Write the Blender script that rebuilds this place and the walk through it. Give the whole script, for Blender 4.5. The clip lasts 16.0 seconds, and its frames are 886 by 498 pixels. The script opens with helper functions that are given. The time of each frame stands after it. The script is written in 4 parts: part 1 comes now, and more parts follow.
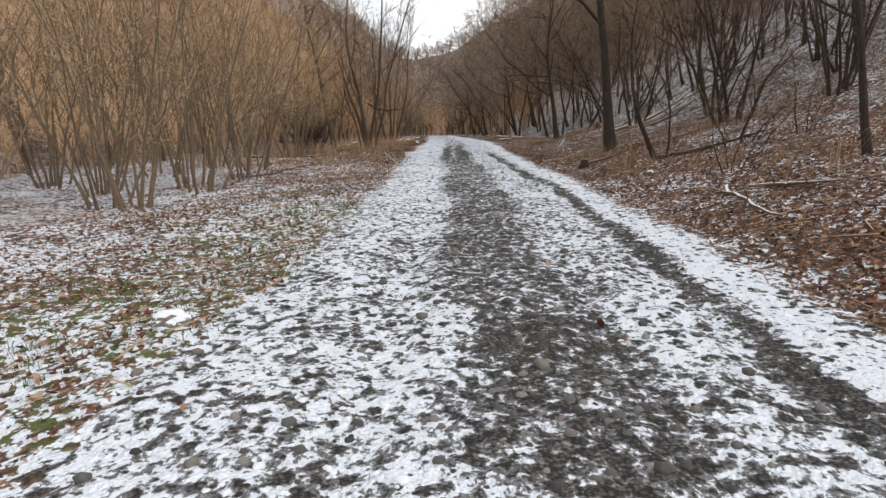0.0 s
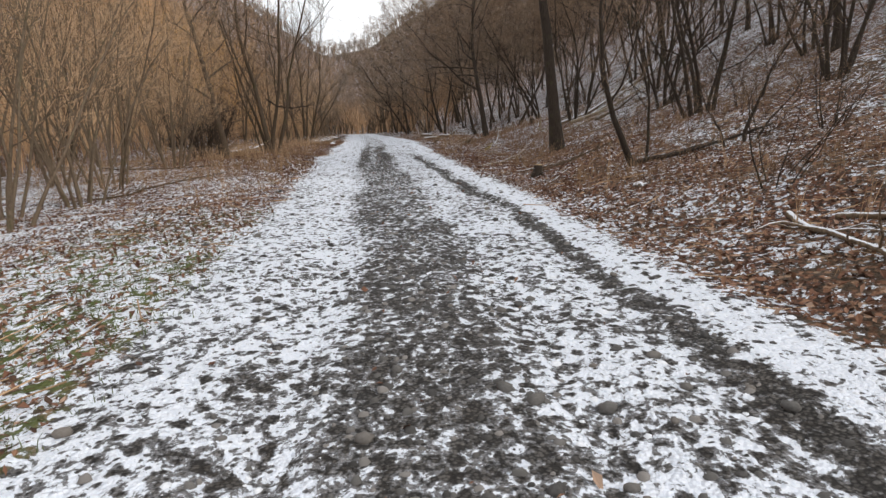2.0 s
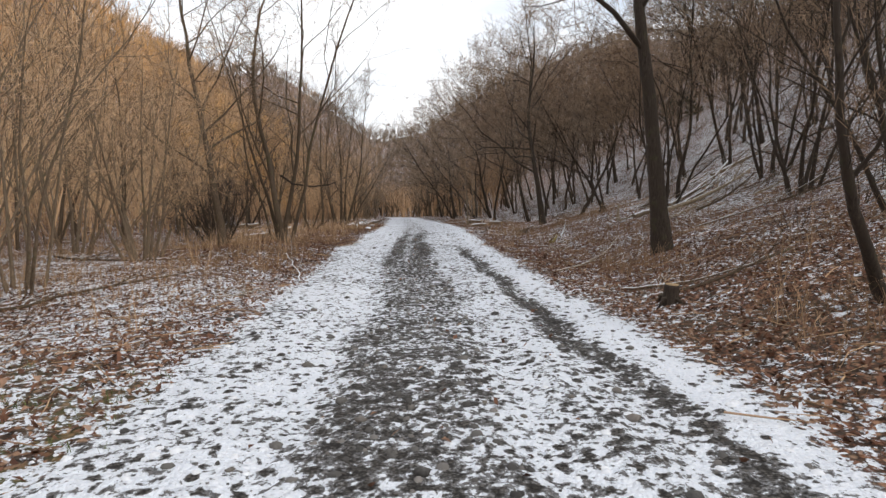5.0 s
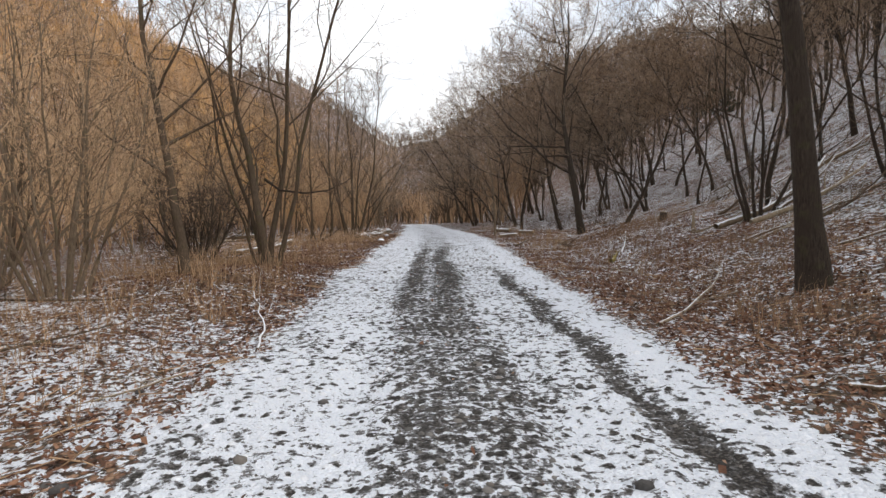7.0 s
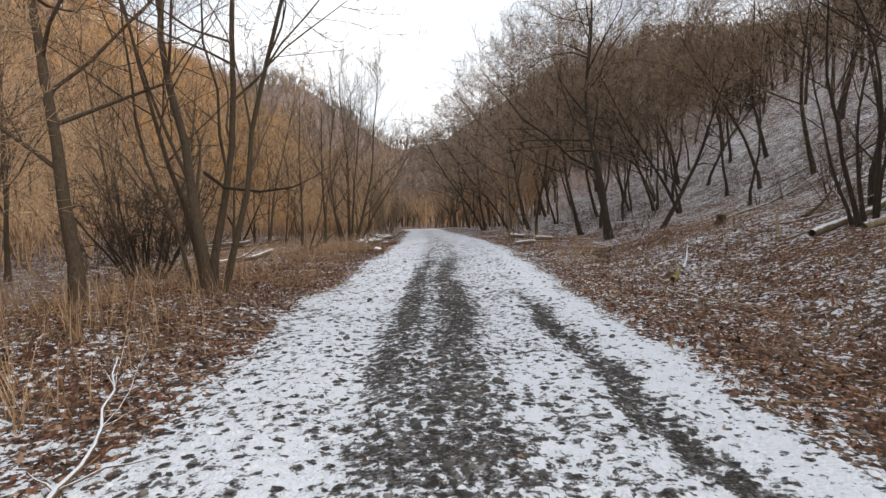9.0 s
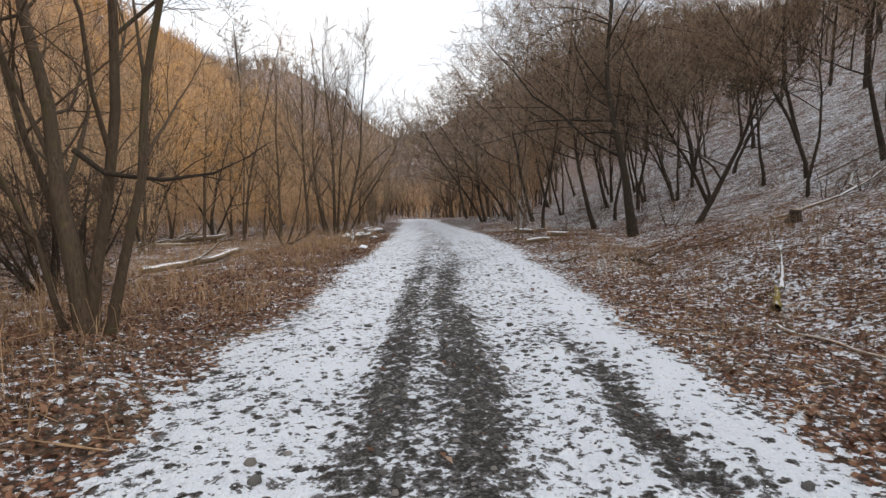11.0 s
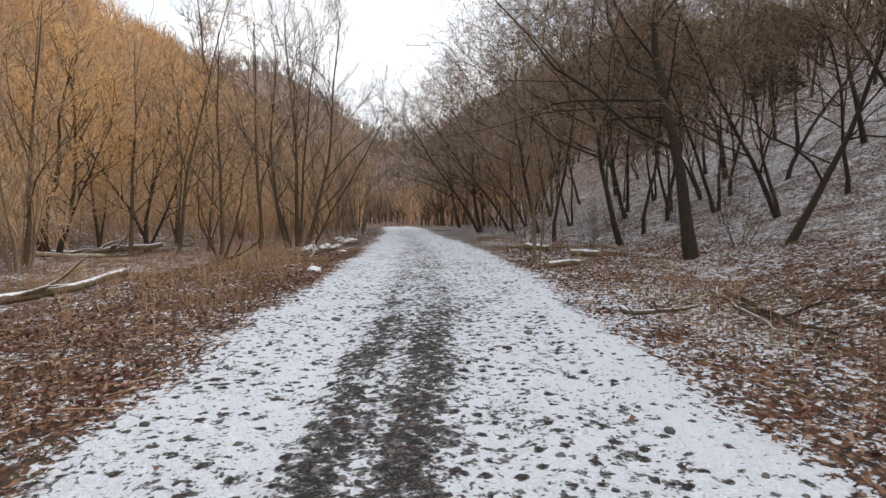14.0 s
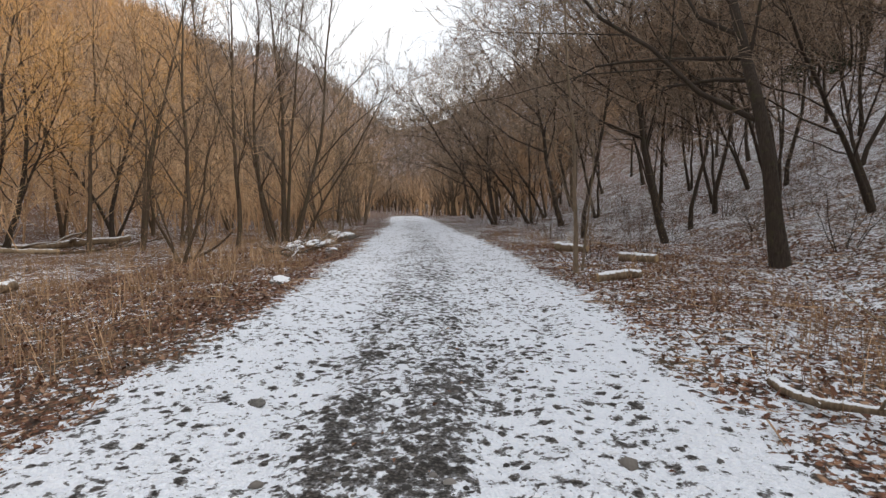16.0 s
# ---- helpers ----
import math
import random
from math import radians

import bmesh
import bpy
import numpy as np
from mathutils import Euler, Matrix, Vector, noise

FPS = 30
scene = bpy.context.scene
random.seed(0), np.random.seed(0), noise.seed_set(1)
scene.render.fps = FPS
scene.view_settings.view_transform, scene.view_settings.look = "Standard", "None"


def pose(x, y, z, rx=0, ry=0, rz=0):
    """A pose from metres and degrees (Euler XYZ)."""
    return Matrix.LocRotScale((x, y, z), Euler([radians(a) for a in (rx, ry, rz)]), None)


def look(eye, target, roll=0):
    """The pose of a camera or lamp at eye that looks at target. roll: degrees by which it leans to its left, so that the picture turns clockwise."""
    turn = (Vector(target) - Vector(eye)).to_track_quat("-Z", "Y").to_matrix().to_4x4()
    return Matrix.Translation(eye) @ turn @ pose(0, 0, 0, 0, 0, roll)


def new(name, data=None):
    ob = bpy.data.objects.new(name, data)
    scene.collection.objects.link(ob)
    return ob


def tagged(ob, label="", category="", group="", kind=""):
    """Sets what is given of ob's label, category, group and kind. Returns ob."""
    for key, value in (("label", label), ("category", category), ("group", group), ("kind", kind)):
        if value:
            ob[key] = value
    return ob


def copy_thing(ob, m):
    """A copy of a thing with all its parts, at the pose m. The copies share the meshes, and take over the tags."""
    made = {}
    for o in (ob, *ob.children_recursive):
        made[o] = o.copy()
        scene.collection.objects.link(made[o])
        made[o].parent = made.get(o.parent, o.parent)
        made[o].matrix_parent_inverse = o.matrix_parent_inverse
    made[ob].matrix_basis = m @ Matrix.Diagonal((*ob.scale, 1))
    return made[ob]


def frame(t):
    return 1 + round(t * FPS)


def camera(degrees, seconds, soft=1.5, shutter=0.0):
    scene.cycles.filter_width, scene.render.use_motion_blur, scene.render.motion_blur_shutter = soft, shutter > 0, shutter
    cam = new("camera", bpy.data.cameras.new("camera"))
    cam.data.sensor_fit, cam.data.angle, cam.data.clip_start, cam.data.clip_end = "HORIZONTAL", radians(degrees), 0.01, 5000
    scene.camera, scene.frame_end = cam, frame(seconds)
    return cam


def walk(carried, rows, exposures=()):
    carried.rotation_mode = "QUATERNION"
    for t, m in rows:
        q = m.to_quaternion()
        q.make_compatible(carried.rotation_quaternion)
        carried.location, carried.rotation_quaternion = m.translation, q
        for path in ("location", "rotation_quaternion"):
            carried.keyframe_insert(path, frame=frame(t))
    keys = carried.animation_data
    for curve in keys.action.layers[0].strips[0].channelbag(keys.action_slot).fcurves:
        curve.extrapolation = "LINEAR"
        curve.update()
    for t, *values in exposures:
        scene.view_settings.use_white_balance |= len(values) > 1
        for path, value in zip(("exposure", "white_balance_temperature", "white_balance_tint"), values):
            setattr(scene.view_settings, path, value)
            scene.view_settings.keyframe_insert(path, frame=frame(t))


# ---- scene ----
cam = camera(74.0, 16.0, soft=1.45)
PATH = [
    (0, (1.568, -0.85, 1.352), (1.456, 1.101, 0.927), -1.2),
    (0.5, (1.44, 0.047, 1.349), (1.322, 1.994, 0.909), 1.2),
    (1, (1.478, 1.073, 1.283), (1.5, 2.999, 0.743), -0.2),
    (1.5, (1.505, 1.972, 1.329), (1.582, 3.904, 0.82), -0.9),
    (2, (1.571, 2.837, 1.372), (1.704, 4.783, 0.929), -2.3),
    (2.5, (1.638, 3.631, 1.434), (1.727, 5.579, 0.993), -1.1),
    (3, (1.668, 4.416, 1.486), (1.761, 6.384, 1.141), -0.7),
    (3.5, (1.734, 5.292, 1.444), (1.765, 7.289, 1.351), -1.9),
    (4, (1.773, 6.098, 1.419), (1.766, 8.095, 1.3), -0.6),
    (4.2, (1.804, 6.409, 1.346), (1.802, 8.401, 1.175), -0.9),
    (6.3, (1.424, 10.404, 1.455), (1.416, 12.399, 1.309), -1.0),
    (6.5, (1.427, 10.826, 1.472), (1.412, 12.82, 1.318), -1.1),
    (7, (1.353, 11.793, 1.472), (1.292, 13.787, 1.326), -1.5),
    (7.5, (1.339, 12.683, 1.46), (1.247, 14.677, 1.339), -2.1),
    (8, (1.28, 13.575, 1.422), (1.156, 15.568, 1.314), -1.9),
    (8.5, (1.243, 14.491, 1.403), (1.146, 16.485, 1.284), -1.7),
    (8.7, (1.255, 14.882, 1.433), (1.167, 16.877, 1.309), -1.8),
    (10.8, (1.072, 18.521, 1.473), (1.004, 20.511, 1.279), -1.9),
    (11, (1.04, 18.886, 1.56), (0.974, 20.877, 1.386), -1.8),
    (11.5, (0.945, 19.845, 1.591), (0.853, 21.836, 1.422), -0.9),
    (12, (0.943, 20.867, 1.556), (0.873, 22.859, 1.391), -2.0),
    (12.5, (0.916, 21.849, 1.535), (0.846, 23.843, 1.393), -2.4),
    (13, (0.985, 22.846, 1.502), (0.94, 24.842, 1.383), -2.3),
    (13.5, (0.957, 23.755, 1.484), (0.905, 25.75, 1.355), -1.6),
    (14, (0.994, 24.642, 1.459), (0.958, 26.636, 1.309), -0.8),
    (14.5, (0.965, 25.51, 1.452), (0.938, 27.505, 1.314), -0.9),
    (15, (0.977, 26.394, 1.462), (0.968, 28.39, 1.332), -1.1),
    (15.5, (0.971, 27.236, 1.466), (0.94, 29.232, 1.329), -1.5),
    (16, (0.945, 28.159, 1.469), (0.871, 30.149, 1.281), -0.5),
]
walk(cam, [(t, look(e, g, r)) for t, e, g, r in PATH])

# ---- light ----
SUN_ELEV, SUN_TURN = 36.0, 118.0
world = bpy.data.worlds.new("overcast_sky")
scene.world = world
world.use_nodes = True
wn = world.node_tree
wn.nodes.clear()
w_out = wn.nodes.new("ShaderNodeOutputWorld")
w_bg = wn.nodes.new("ShaderNodeBackground")
w_sky = wn.nodes.new("ShaderNodeTexSky")
w_sky.sky_type, w_sky.sun_disc = "NISHITA", False
w_sky.sun_elevation, w_sky.sun_rotation = radians(SUN_ELEV), radians(SUN_TURN)
w_gain = wn.nodes.new("ShaderNodeMix")
w_gain.data_type, w_gain.blend_type = "RGBA", "MULTIPLY"
w_gain.inputs[0].default_value = 1.0
w_gain.inputs[7].default_value = (0.11, 0.11, 0.11, 1)
w_tc = wn.nodes.new("ShaderNodeTexCoord")
w_map = wn.nodes.new("ShaderNodeMapping")
w_map.inputs["Scale"].default_value = (1.6, 1.6, 4.0)
w_noise = wn.nodes.new("ShaderNodeTexNoise")
w_noise.inputs["Scale"].default_value = 2.2
w_noise.inputs["Detail"].default_value = 6.0
w_ramp = wn.nodes.new("ShaderNodeMapRange")
w_ramp.inputs[1].default_value, w_ramp.inputs[2].default_value = 0.3, 0.6
w_ramp.inputs[3].default_value, w_ramp.inputs[4].default_value = 0.45, 0.97
w_mix = wn.nodes.new("ShaderNodeMix")
w_mix.data_type = "RGBA"
w_mix.inputs[7].default_value = (0.97, 0.98, 1.0, 1)
wn.links.new(w_tc.outputs["Generated"], w_map.inputs["Vector"])
wn.links.new(w_map.outputs[0], w_noise.inputs["Vector"])
wn.links.new(w_noise.outputs[0], w_ramp.inputs[0])
wn.links.new(w_sky.outputs[0], w_gain.inputs[6])
wn.links.new(w_gain.outputs[2], w_mix.inputs[6])
wn.links.new(w_ramp.outputs[0], w_mix.inputs[0])
wn.links.new(w_mix.outputs[2], w_bg.inputs[0])
w_bg.inputs[1].default_value = 1.34
wn.links.new(w_bg.outputs[0], w_out.inputs[0])

sun_data = bpy.data.lights.new("sun", "SUN")
sun_data.energy, sun_data.angle, sun_data.color = 1.4, radians(22), (1.0, 0.93, 0.84)
sun = new("sun", sun_data)
sun.matrix_basis = pose(0, 0, 60, 90 - SUN_ELEV, 0, 180 - SUN_TURN)


# ---- materials ----
class Nodes:
    """A node material with short calls for its nodes."""

    def __init__(self, name, rough=0.8):
        self.m = bpy.data.materials.new(name)
        self.m.use_nodes = True
        self.t = self.m.node_tree
        self.b = self.t.nodes["Principled BSDF"]
        self.b.inputs["Roughness"].default_value = rough
        self.b.inputs["Specular IOR Level"].default_value = 0.3

    def put(self, kind, **values):
        n = self.t.nodes.new(kind)
        for k, v in values.items():
            if k == "op":
                n.operation = v
            elif k == "feature":
                n.feature = v
            elif k == "blend":
                n.blend_type = v
        return n

    def wire(self, a, b):
        self.t.links.new(a, b)

    def value(self, socket, v):
        if hasattr(v, "is_output"):
            self.wire(v, socket)
        else:
            socket.default_value = v

    def position(self, scale=(1, 1, 1)):
        tc = self.put("ShaderNodeNewGeometry")
        mp = self.put("ShaderNodeMapping")
        mp.inputs["Scale"].default_value = scale
        self.wire(tc.outputs["Position"], mp.inputs["Vector"])
        return mp.outputs[0]

    def local(self, scale=(1, 1, 1)):
        tc = self.put("ShaderNodeTexCoord")
        mp = self.put("ShaderNodeMapping")
        mp.inputs["Scale"].default_value = scale
        self.wire(tc.outputs["Object"], mp.inputs["Vector"])
        return mp.outputs[0]

    def noise(self, vec, scale, detail=4.0, rough=0.55, dist=0.0):
        n = self.put("ShaderNodeTexNoise")
        self.wire(vec, n.inputs["Vector"])
        n.inputs["Scale"].default_value = scale
        n.inputs["Detail"].default_value = detail
        n.inputs["Roughness"].default_value = rough
        n.inputs["Distortion"].default_value = dist
        return n.outputs[0]

    def cells(self, vec, scale, feature="F1"):
        n = self.put("ShaderNodeTexVoronoi", feature=feature)
        self.wire(vec, n.inputs["Vector"])
        n.inputs["Scale"].default_value = scale
        return n

    def math(self, op, a, b=0.0, c=0.0):
        n = self.put("ShaderNodeMath", op=op)
        for s, v in zip(n.inputs, (a, b, c)):
            self.value(s, v)
        return n.outputs[0]

    def span(self, v, lo, hi, a=0.0, b=1.0):
        n = self.put("ShaderNodeMapRange")
        n.interpolation_type = "SMOOTHSTEP"
        for s, x in zip(n.inputs, (v, lo, hi, a, b)):
            self.value(s, x)
        return n.outputs[0]

    def ramp(self, v, stops):
        n = self.put("ShaderNodeValToRGB")
        e = n.color_ramp.elements
        while len(e) < len(stops):
            e.new(0.5)
        for s, (p, c) in zip(e, stops):
            s.position, s.color = p, (*c, 1)
        self.value(n.inputs[0], v)
        return n.outputs[0]

    def mix(self, f, a, b, blend="MIX"):
        n = self.put("ShaderNodeMix", blend=blend)
        n.data_type = "RGBA"
        n.blend_type = blend
        self.value(n.inputs[0], f)
        for s, v in ((n.inputs[6], a), (n.inputs[7], b)):
            self.value(s, (*v, 1) if isinstance(v, tuple) else v)
        return n.outputs[2]

    def bump(self, h, strength, distance):
        n = self.put("ShaderNodeBump")
        n.inputs["Strength"].default_value = strength
        n.inputs["Distance"].default_value = distance
        self.wire(h, n.inputs["Height"])
        self.wire(n.outputs[0], self.b.inputs["Normal"])

    def color(self, c):
        self.value(self.b.inputs["Base Color"], c)

    def attribute(self, name):
        n = self.put("ShaderNodeAttribute")
        n.attribute_name = name
        return n.outputs["Fac"]


def bark(name, dark, light, moss=0.0):
    n = Nodes(name, 0.9)
    v = n.local((1, 1, 0.18))
    grain = n.noise(v, 45, 5, 0.65)
    broad = n.noise(n.local(), 2.2, 3)
    c = n.ramp(grain, [(0.3, dark), (0.7, light)])
    c = n.mix(n.span(broad, 0.35, 0.75), c, tuple(0.6 * a for a in light))
    if moss:
        c = n.mix(n.span(n.noise(n.local(), 6, 4), 0.52, 0.7, 0.0, moss), c, (0.10, 0.11, 0.03))
    n.color(c)
    n.bump(grain, 0.8, 0.02)
    return n.m


def twig(name, a, b):
    n = Nodes(name, 0.85)
    g = n.put("ShaderNodeNewGeometry")
    o = n.put("ShaderNodeObjectInfo")
    f = n.math("MULTIPLY_ADD", g.outputs["Random Per Island"], 0.7, n.math("MULTIPLY", o.outputs["Random"], 0.3))
    n.color(n.ramp(f, [(0.1, a), (0.9, b)]))
    return n.m


BARK_DARK = bark("dark_bark", (0.018, 0.013, 0.010), (0.082, 0.061, 0.045), 0.15)
BARK_BROWN = bark("brown_bark", (0.04, 0.028, 0.019), (0.165, 0.118, 0.078), 0.3)
TWIG_BROWN = twig("brown_twigs", (0.19, 0.118, 0.07), (0.47, 0.31, 0.185))
BARK_PALE = bark("pale_bark", (0.10, 0.072, 0.048), (0.32, 0.24, 0.165), 0.3)
TWIG_DARK = twig("dark_twigs", (0.14, 0.093, 0.06), (0.35, 0.235, 0.148))
TWIG_TAN = twig("tan_twigs", (0.30, 0.19, 0.11), (0.70, 0.475, 0.285))
TWIG_REED = twig("pale_brown_stems", (0.46, 0.30, 0.165), (0.84, 0.60, 0.37))
TWIG_ORANGE = twig("orange_twigs", (0.52, 0.29, 0.11), (0.86, 0.52, 0.22))
TWIG_UMBER = twig("umber_twigs", (0.18, 0.128, 0.09), (0.42, 0.315, 0.225))
TWIG_BLACK = twig("blackish_twigs", (0.045, 0.03, 0.022), (0.13, 0.09, 0.062))
TWIG_GREY = twig("grey_twigs", (0.15, 0.115, 0.09), (0.32, 0.255, 0.205))


def ground_material():
    """Gravel, leaf litter and grass under a thin, broken layer of snow. The attributes give how much of each lies where."""
    n = Nodes("snowy_ground", 0.9)
    p = n.position()
    cover, litter, green = n.attribute("snow_cover"), n.attribute("litter"), n.attribute("green")
    # gravel: stones of two sizes, dark soil and painted crevice shade between them
    st, st2 = n.cells(p, 17), n.cells(p, 46)
    grey = n.ramp(st.outputs["Color"], [(0.2, (0.018, 0.017, 0.016)), (0.5, (0.06, 0.056, 0.052)), (0.8, (0.155, 0.145, 0.134))])
    small = n.ramp(st2.outputs["Color"], [(0.2, (0.014, 0.013, 0.012)), (0.8, (0.14, 0.131, 0.121))])
    grey = n.mix(n.span(st.outputs["Color"], 0.38, 0.6, 0.75, 0.15), grey, small)
    grey = n.mix(n.span(n.noise(p, 1.7, 3), 0.35, 0.7, 0.05, 0.4), grey, (0.085, 0.066, 0.05))
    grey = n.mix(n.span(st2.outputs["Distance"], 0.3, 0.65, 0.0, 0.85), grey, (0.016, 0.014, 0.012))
    # leaf litter, with the shade in the gaps between leaves put into the colour
    lf = n.cells(n.position((1, 0.8, 1)), 22)
    brown = n.ramp(n.math("FRACT", n.math("MULTIPLY", lf.outputs["Color"], 3.7)), [(0.0, (0.045, 0.026, 0.015)), (0.35, (0.15, 0.058, 0.031)), (0.7, (0.29, 0.138, 0.076)), (1.0, (0.46, 0.295, 0.19))])
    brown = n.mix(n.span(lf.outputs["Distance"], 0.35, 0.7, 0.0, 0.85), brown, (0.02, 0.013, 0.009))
    brown = n.mix(n.span(n.noise(p, 0.8, 4), 0.4, 0.7), brown, n.mix(0.5, brown, (0.11, 0.085, 0.05)))
    brown = n.mix(n.math("MULTIPLY", green, n.span(n.noise(p, 4, 4), 0.42, 0.56)), brown, (0.11, 0.13, 0.04))
    edge = n.span(n.math("ADD", litter, n.math("MULTIPLY_ADD", n.noise(p, 3.5, 5), 1.2, -0.6)), 0.4, 0.6)
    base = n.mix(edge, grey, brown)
    # snow in patches between the stones and leaves
    patch = n.noise(n.position((1, 0.9, 1)), 11.5, 6, 0.64, 0.4)
    peb, peb2 = n.cells(n.position((1, 0.9, 1)), 9.0), n.cells(p, 22)
    poke = n.math("ADD", n.math("MULTIPLY", n.span(peb.outputs["Distance"], 0.12, 0.50, 0.2, 0.0), n.span(peb.outputs["Color"], 0.42, 0.66)),
                  n.math("MULTIPLY", n.span(peb2.outputs["Distance"], 0.10, 0.50, 0.11, 0.0), n.span(peb2.outputs["Color"], 0.40, 0.64)))
    fine = n.noise(p, 34, 4, 0.62)
    broad = n.noise(p, 1.3, 3)
    h = n.math("ADD", n.math("MULTIPLY", patch, 0.8), n.math("ADD", n.math("MULTIPLY", fine, 0.34), n.math("MULTIPLY", broad, 0.24)))
    level = n.span(cover, 0.0, 1.0, 0.69, 0.43)
    level.node.interpolation_type = "LINEAR"
    d = n.math("SUBTRACT", n.math("SUBTRACT", h, poke), n.math("SUBTRACT", level, -0.085))
    snow = n.span(d, -0.006, 0.016)
    dust = n.span(d, -0.10, 0.0, 0.0, n.span(litter, 0.3, 0.7, 0.34, 0.05))
    base = n.mix(dust, base, (0.62, 0.62, 0.64))
    white = n.ramp(n.noise(p, 40, 3), [(0.3, (0.77, 0.815, 0.89)), (0.7, (0.90, 0.925, 0.97))])
    n.color(n.mix(snow, base, white))
    n.value(n.b.inputs["Roughness"], n.span(snow, 0, 1, 0.85, 0.6))
    stones = n.math("MULTIPLY_ADD", n.math("SUBTRACT", 1.0, st2.outputs["Distance"]), 0.45, n.math("MULTIPLY", n.math("SUBTRACT", 1.0, st.outputs["Distance"]), 0.5))
    rough_h = n.math("ADD", stones, n.math("MULTIPLY", snow, 0.9))
    n.bump(n.math("ADD", rough_h, n.math("MULTIPLY", fine, 0.35)), 1.0, 0.036)
    return n.m


def plain(name, a, b, scale, rough=0.85, snow=0.0, stretch=(1, 1, 1)):
    """A material of two colours in grain, with snow on what faces up."""
    n = Nodes(name, rough)
    g = n.noise(n.local(stretch), scale, 5, 0.6)
    c = n.ramp(g, [(0.3, a), (0.7, b)])
    if snow:
        geo = n.put("ShaderNodeNewGeometry")
        sep = n.put("ShaderNodeSeparateXYZ")
        n.wire(geo.outputs["Normal"], sep.inputs[0])
        up = n.math("ADD", sep.outputs[2], n.math("MULTIPLY_ADD", n.noise(n.local(), 14, 3), 1.0, -0.5))
        c = n.mix(n.span(up, 1.0 - snow, 1.15 - snow), c, (0.80, 0.82, 0.85))
    n.color(c)
    n.bump(g, 0.7, 0.015)
    return n.m


GROUND = ground_material()
LOG_SNOWY = plain("weathered_log", (0.09, 0.06, 0.035), (0.27, 0.2, 0.13), 30, 0.9, 0.42, (1, 1, 0.2))
LOG_PALE = plain("barkless_wood", (0.19, 0.14, 0.08), (0.42, 0.34, 0.24), 22, 0.8, 0.2, (1, 1, 0.15))
LICHENED = plain("lichened_wood", (0.17, 0.125, 0.03), (0.34, 0.27, 0.08), 25, 0.9, 0.1)
CUT_WOOD = plain("cut_wood", (0.3, 0.2, 0.11), (0.5, 0.36, 0.2), 40)
STONE = plain("grey_stone", (0.07, 0.066, 0.06), (0.2, 0.19, 0.175), 25, 0.85, 0.0)
STONE_SNOWY = plain("snowy_stone", (0.09, 0.085, 0.075), (0.24, 0.22, 0.2), 9, 0.85, 0.5)
_lf = Nodes("fallen_leaf", 0.8)
_lg = _lf.put("ShaderNodeNewGeometry")
_lf.color(_lf.mix(0.28, _lf.ramp(_lg.outputs["Random Per Island"], [(0.0, (0.025, 0.016, 0.012)), (0.3, (0.10, 0.042, 0.025)), (0.58, (0.20, 0.092, 0.054)), (0.82, (0.33, 0.182, 0.108)), (1.0, (0.52, 0.38, 0.28))]),
                  _lf.ramp(_lf.noise(_lf.position(), 30, 4), [(0.3, (0.06, 0.03, 0.02)), (0.7, (0.33, 0.18, 0.11))])))
LEAF = _lf.m
GRASS_GREEN = twig("green_grass", (0.06, 0.085, 0.02), (0.17, 0.2, 0.07))
STRAW = twig("dry_grass", (0.19, 0.108, 0.056), (0.42, 0.275, 0.155))
EVERGREEN = twig("evergreen_needles", (0.012, 0.02, 0.012), (0.04, 0.055, 0.03))


# ---- ground ----
def smooth(a, b, v):
    t = np.clip((v - a) / (b - a), 0, 1)
    return t * t * (3 - 2 * t)


def centre(y):
    """The x of the track's middle."""
    return np.interp(y, (-30, 3, 9, 15, 20, 25, 30, 36, 46, 60, 80, 100, 120, 140, 180, 400), (2.6, 1.85, 1.75, 1.45, 1.15, 0.82, 0.65, 0.45, -0.2, -1.7, -4.2, -6.2, -9.5, -15, -40, -220))


def valley(y):
    """The x of the valley's axis, which runs straight on where the track bends."""
    return np.where(y < 100, centre(np.minimum(y, 100)), -6.2 - 0.07 * (y - 100))


_rs = np.random.RandomState(7)
_WAVES = [(w, a, _rs.uniform(0, 6.28), _rs.uniform(0, 6.28)) for w, a in ((0.5, 0.30), (1.1, 0.16), (2.3, 0.10), (4.7, 0.05))
          for _ in range(3)]
_TURNS = [_rs.uniform(0, 3.14) for _ in _WAVES]


def wobble(x, y):
    s = 0.0
    for (w, a, p, q), r in zip(_WAVES, _TURNS):
        s = s + a * np.sin(w * (x * math.cos(r) + y * math.sin(r)) + p) * np.cos(0.7 * w * (y * math.cos(r) - x * math.sin(r)) + q)
    return s


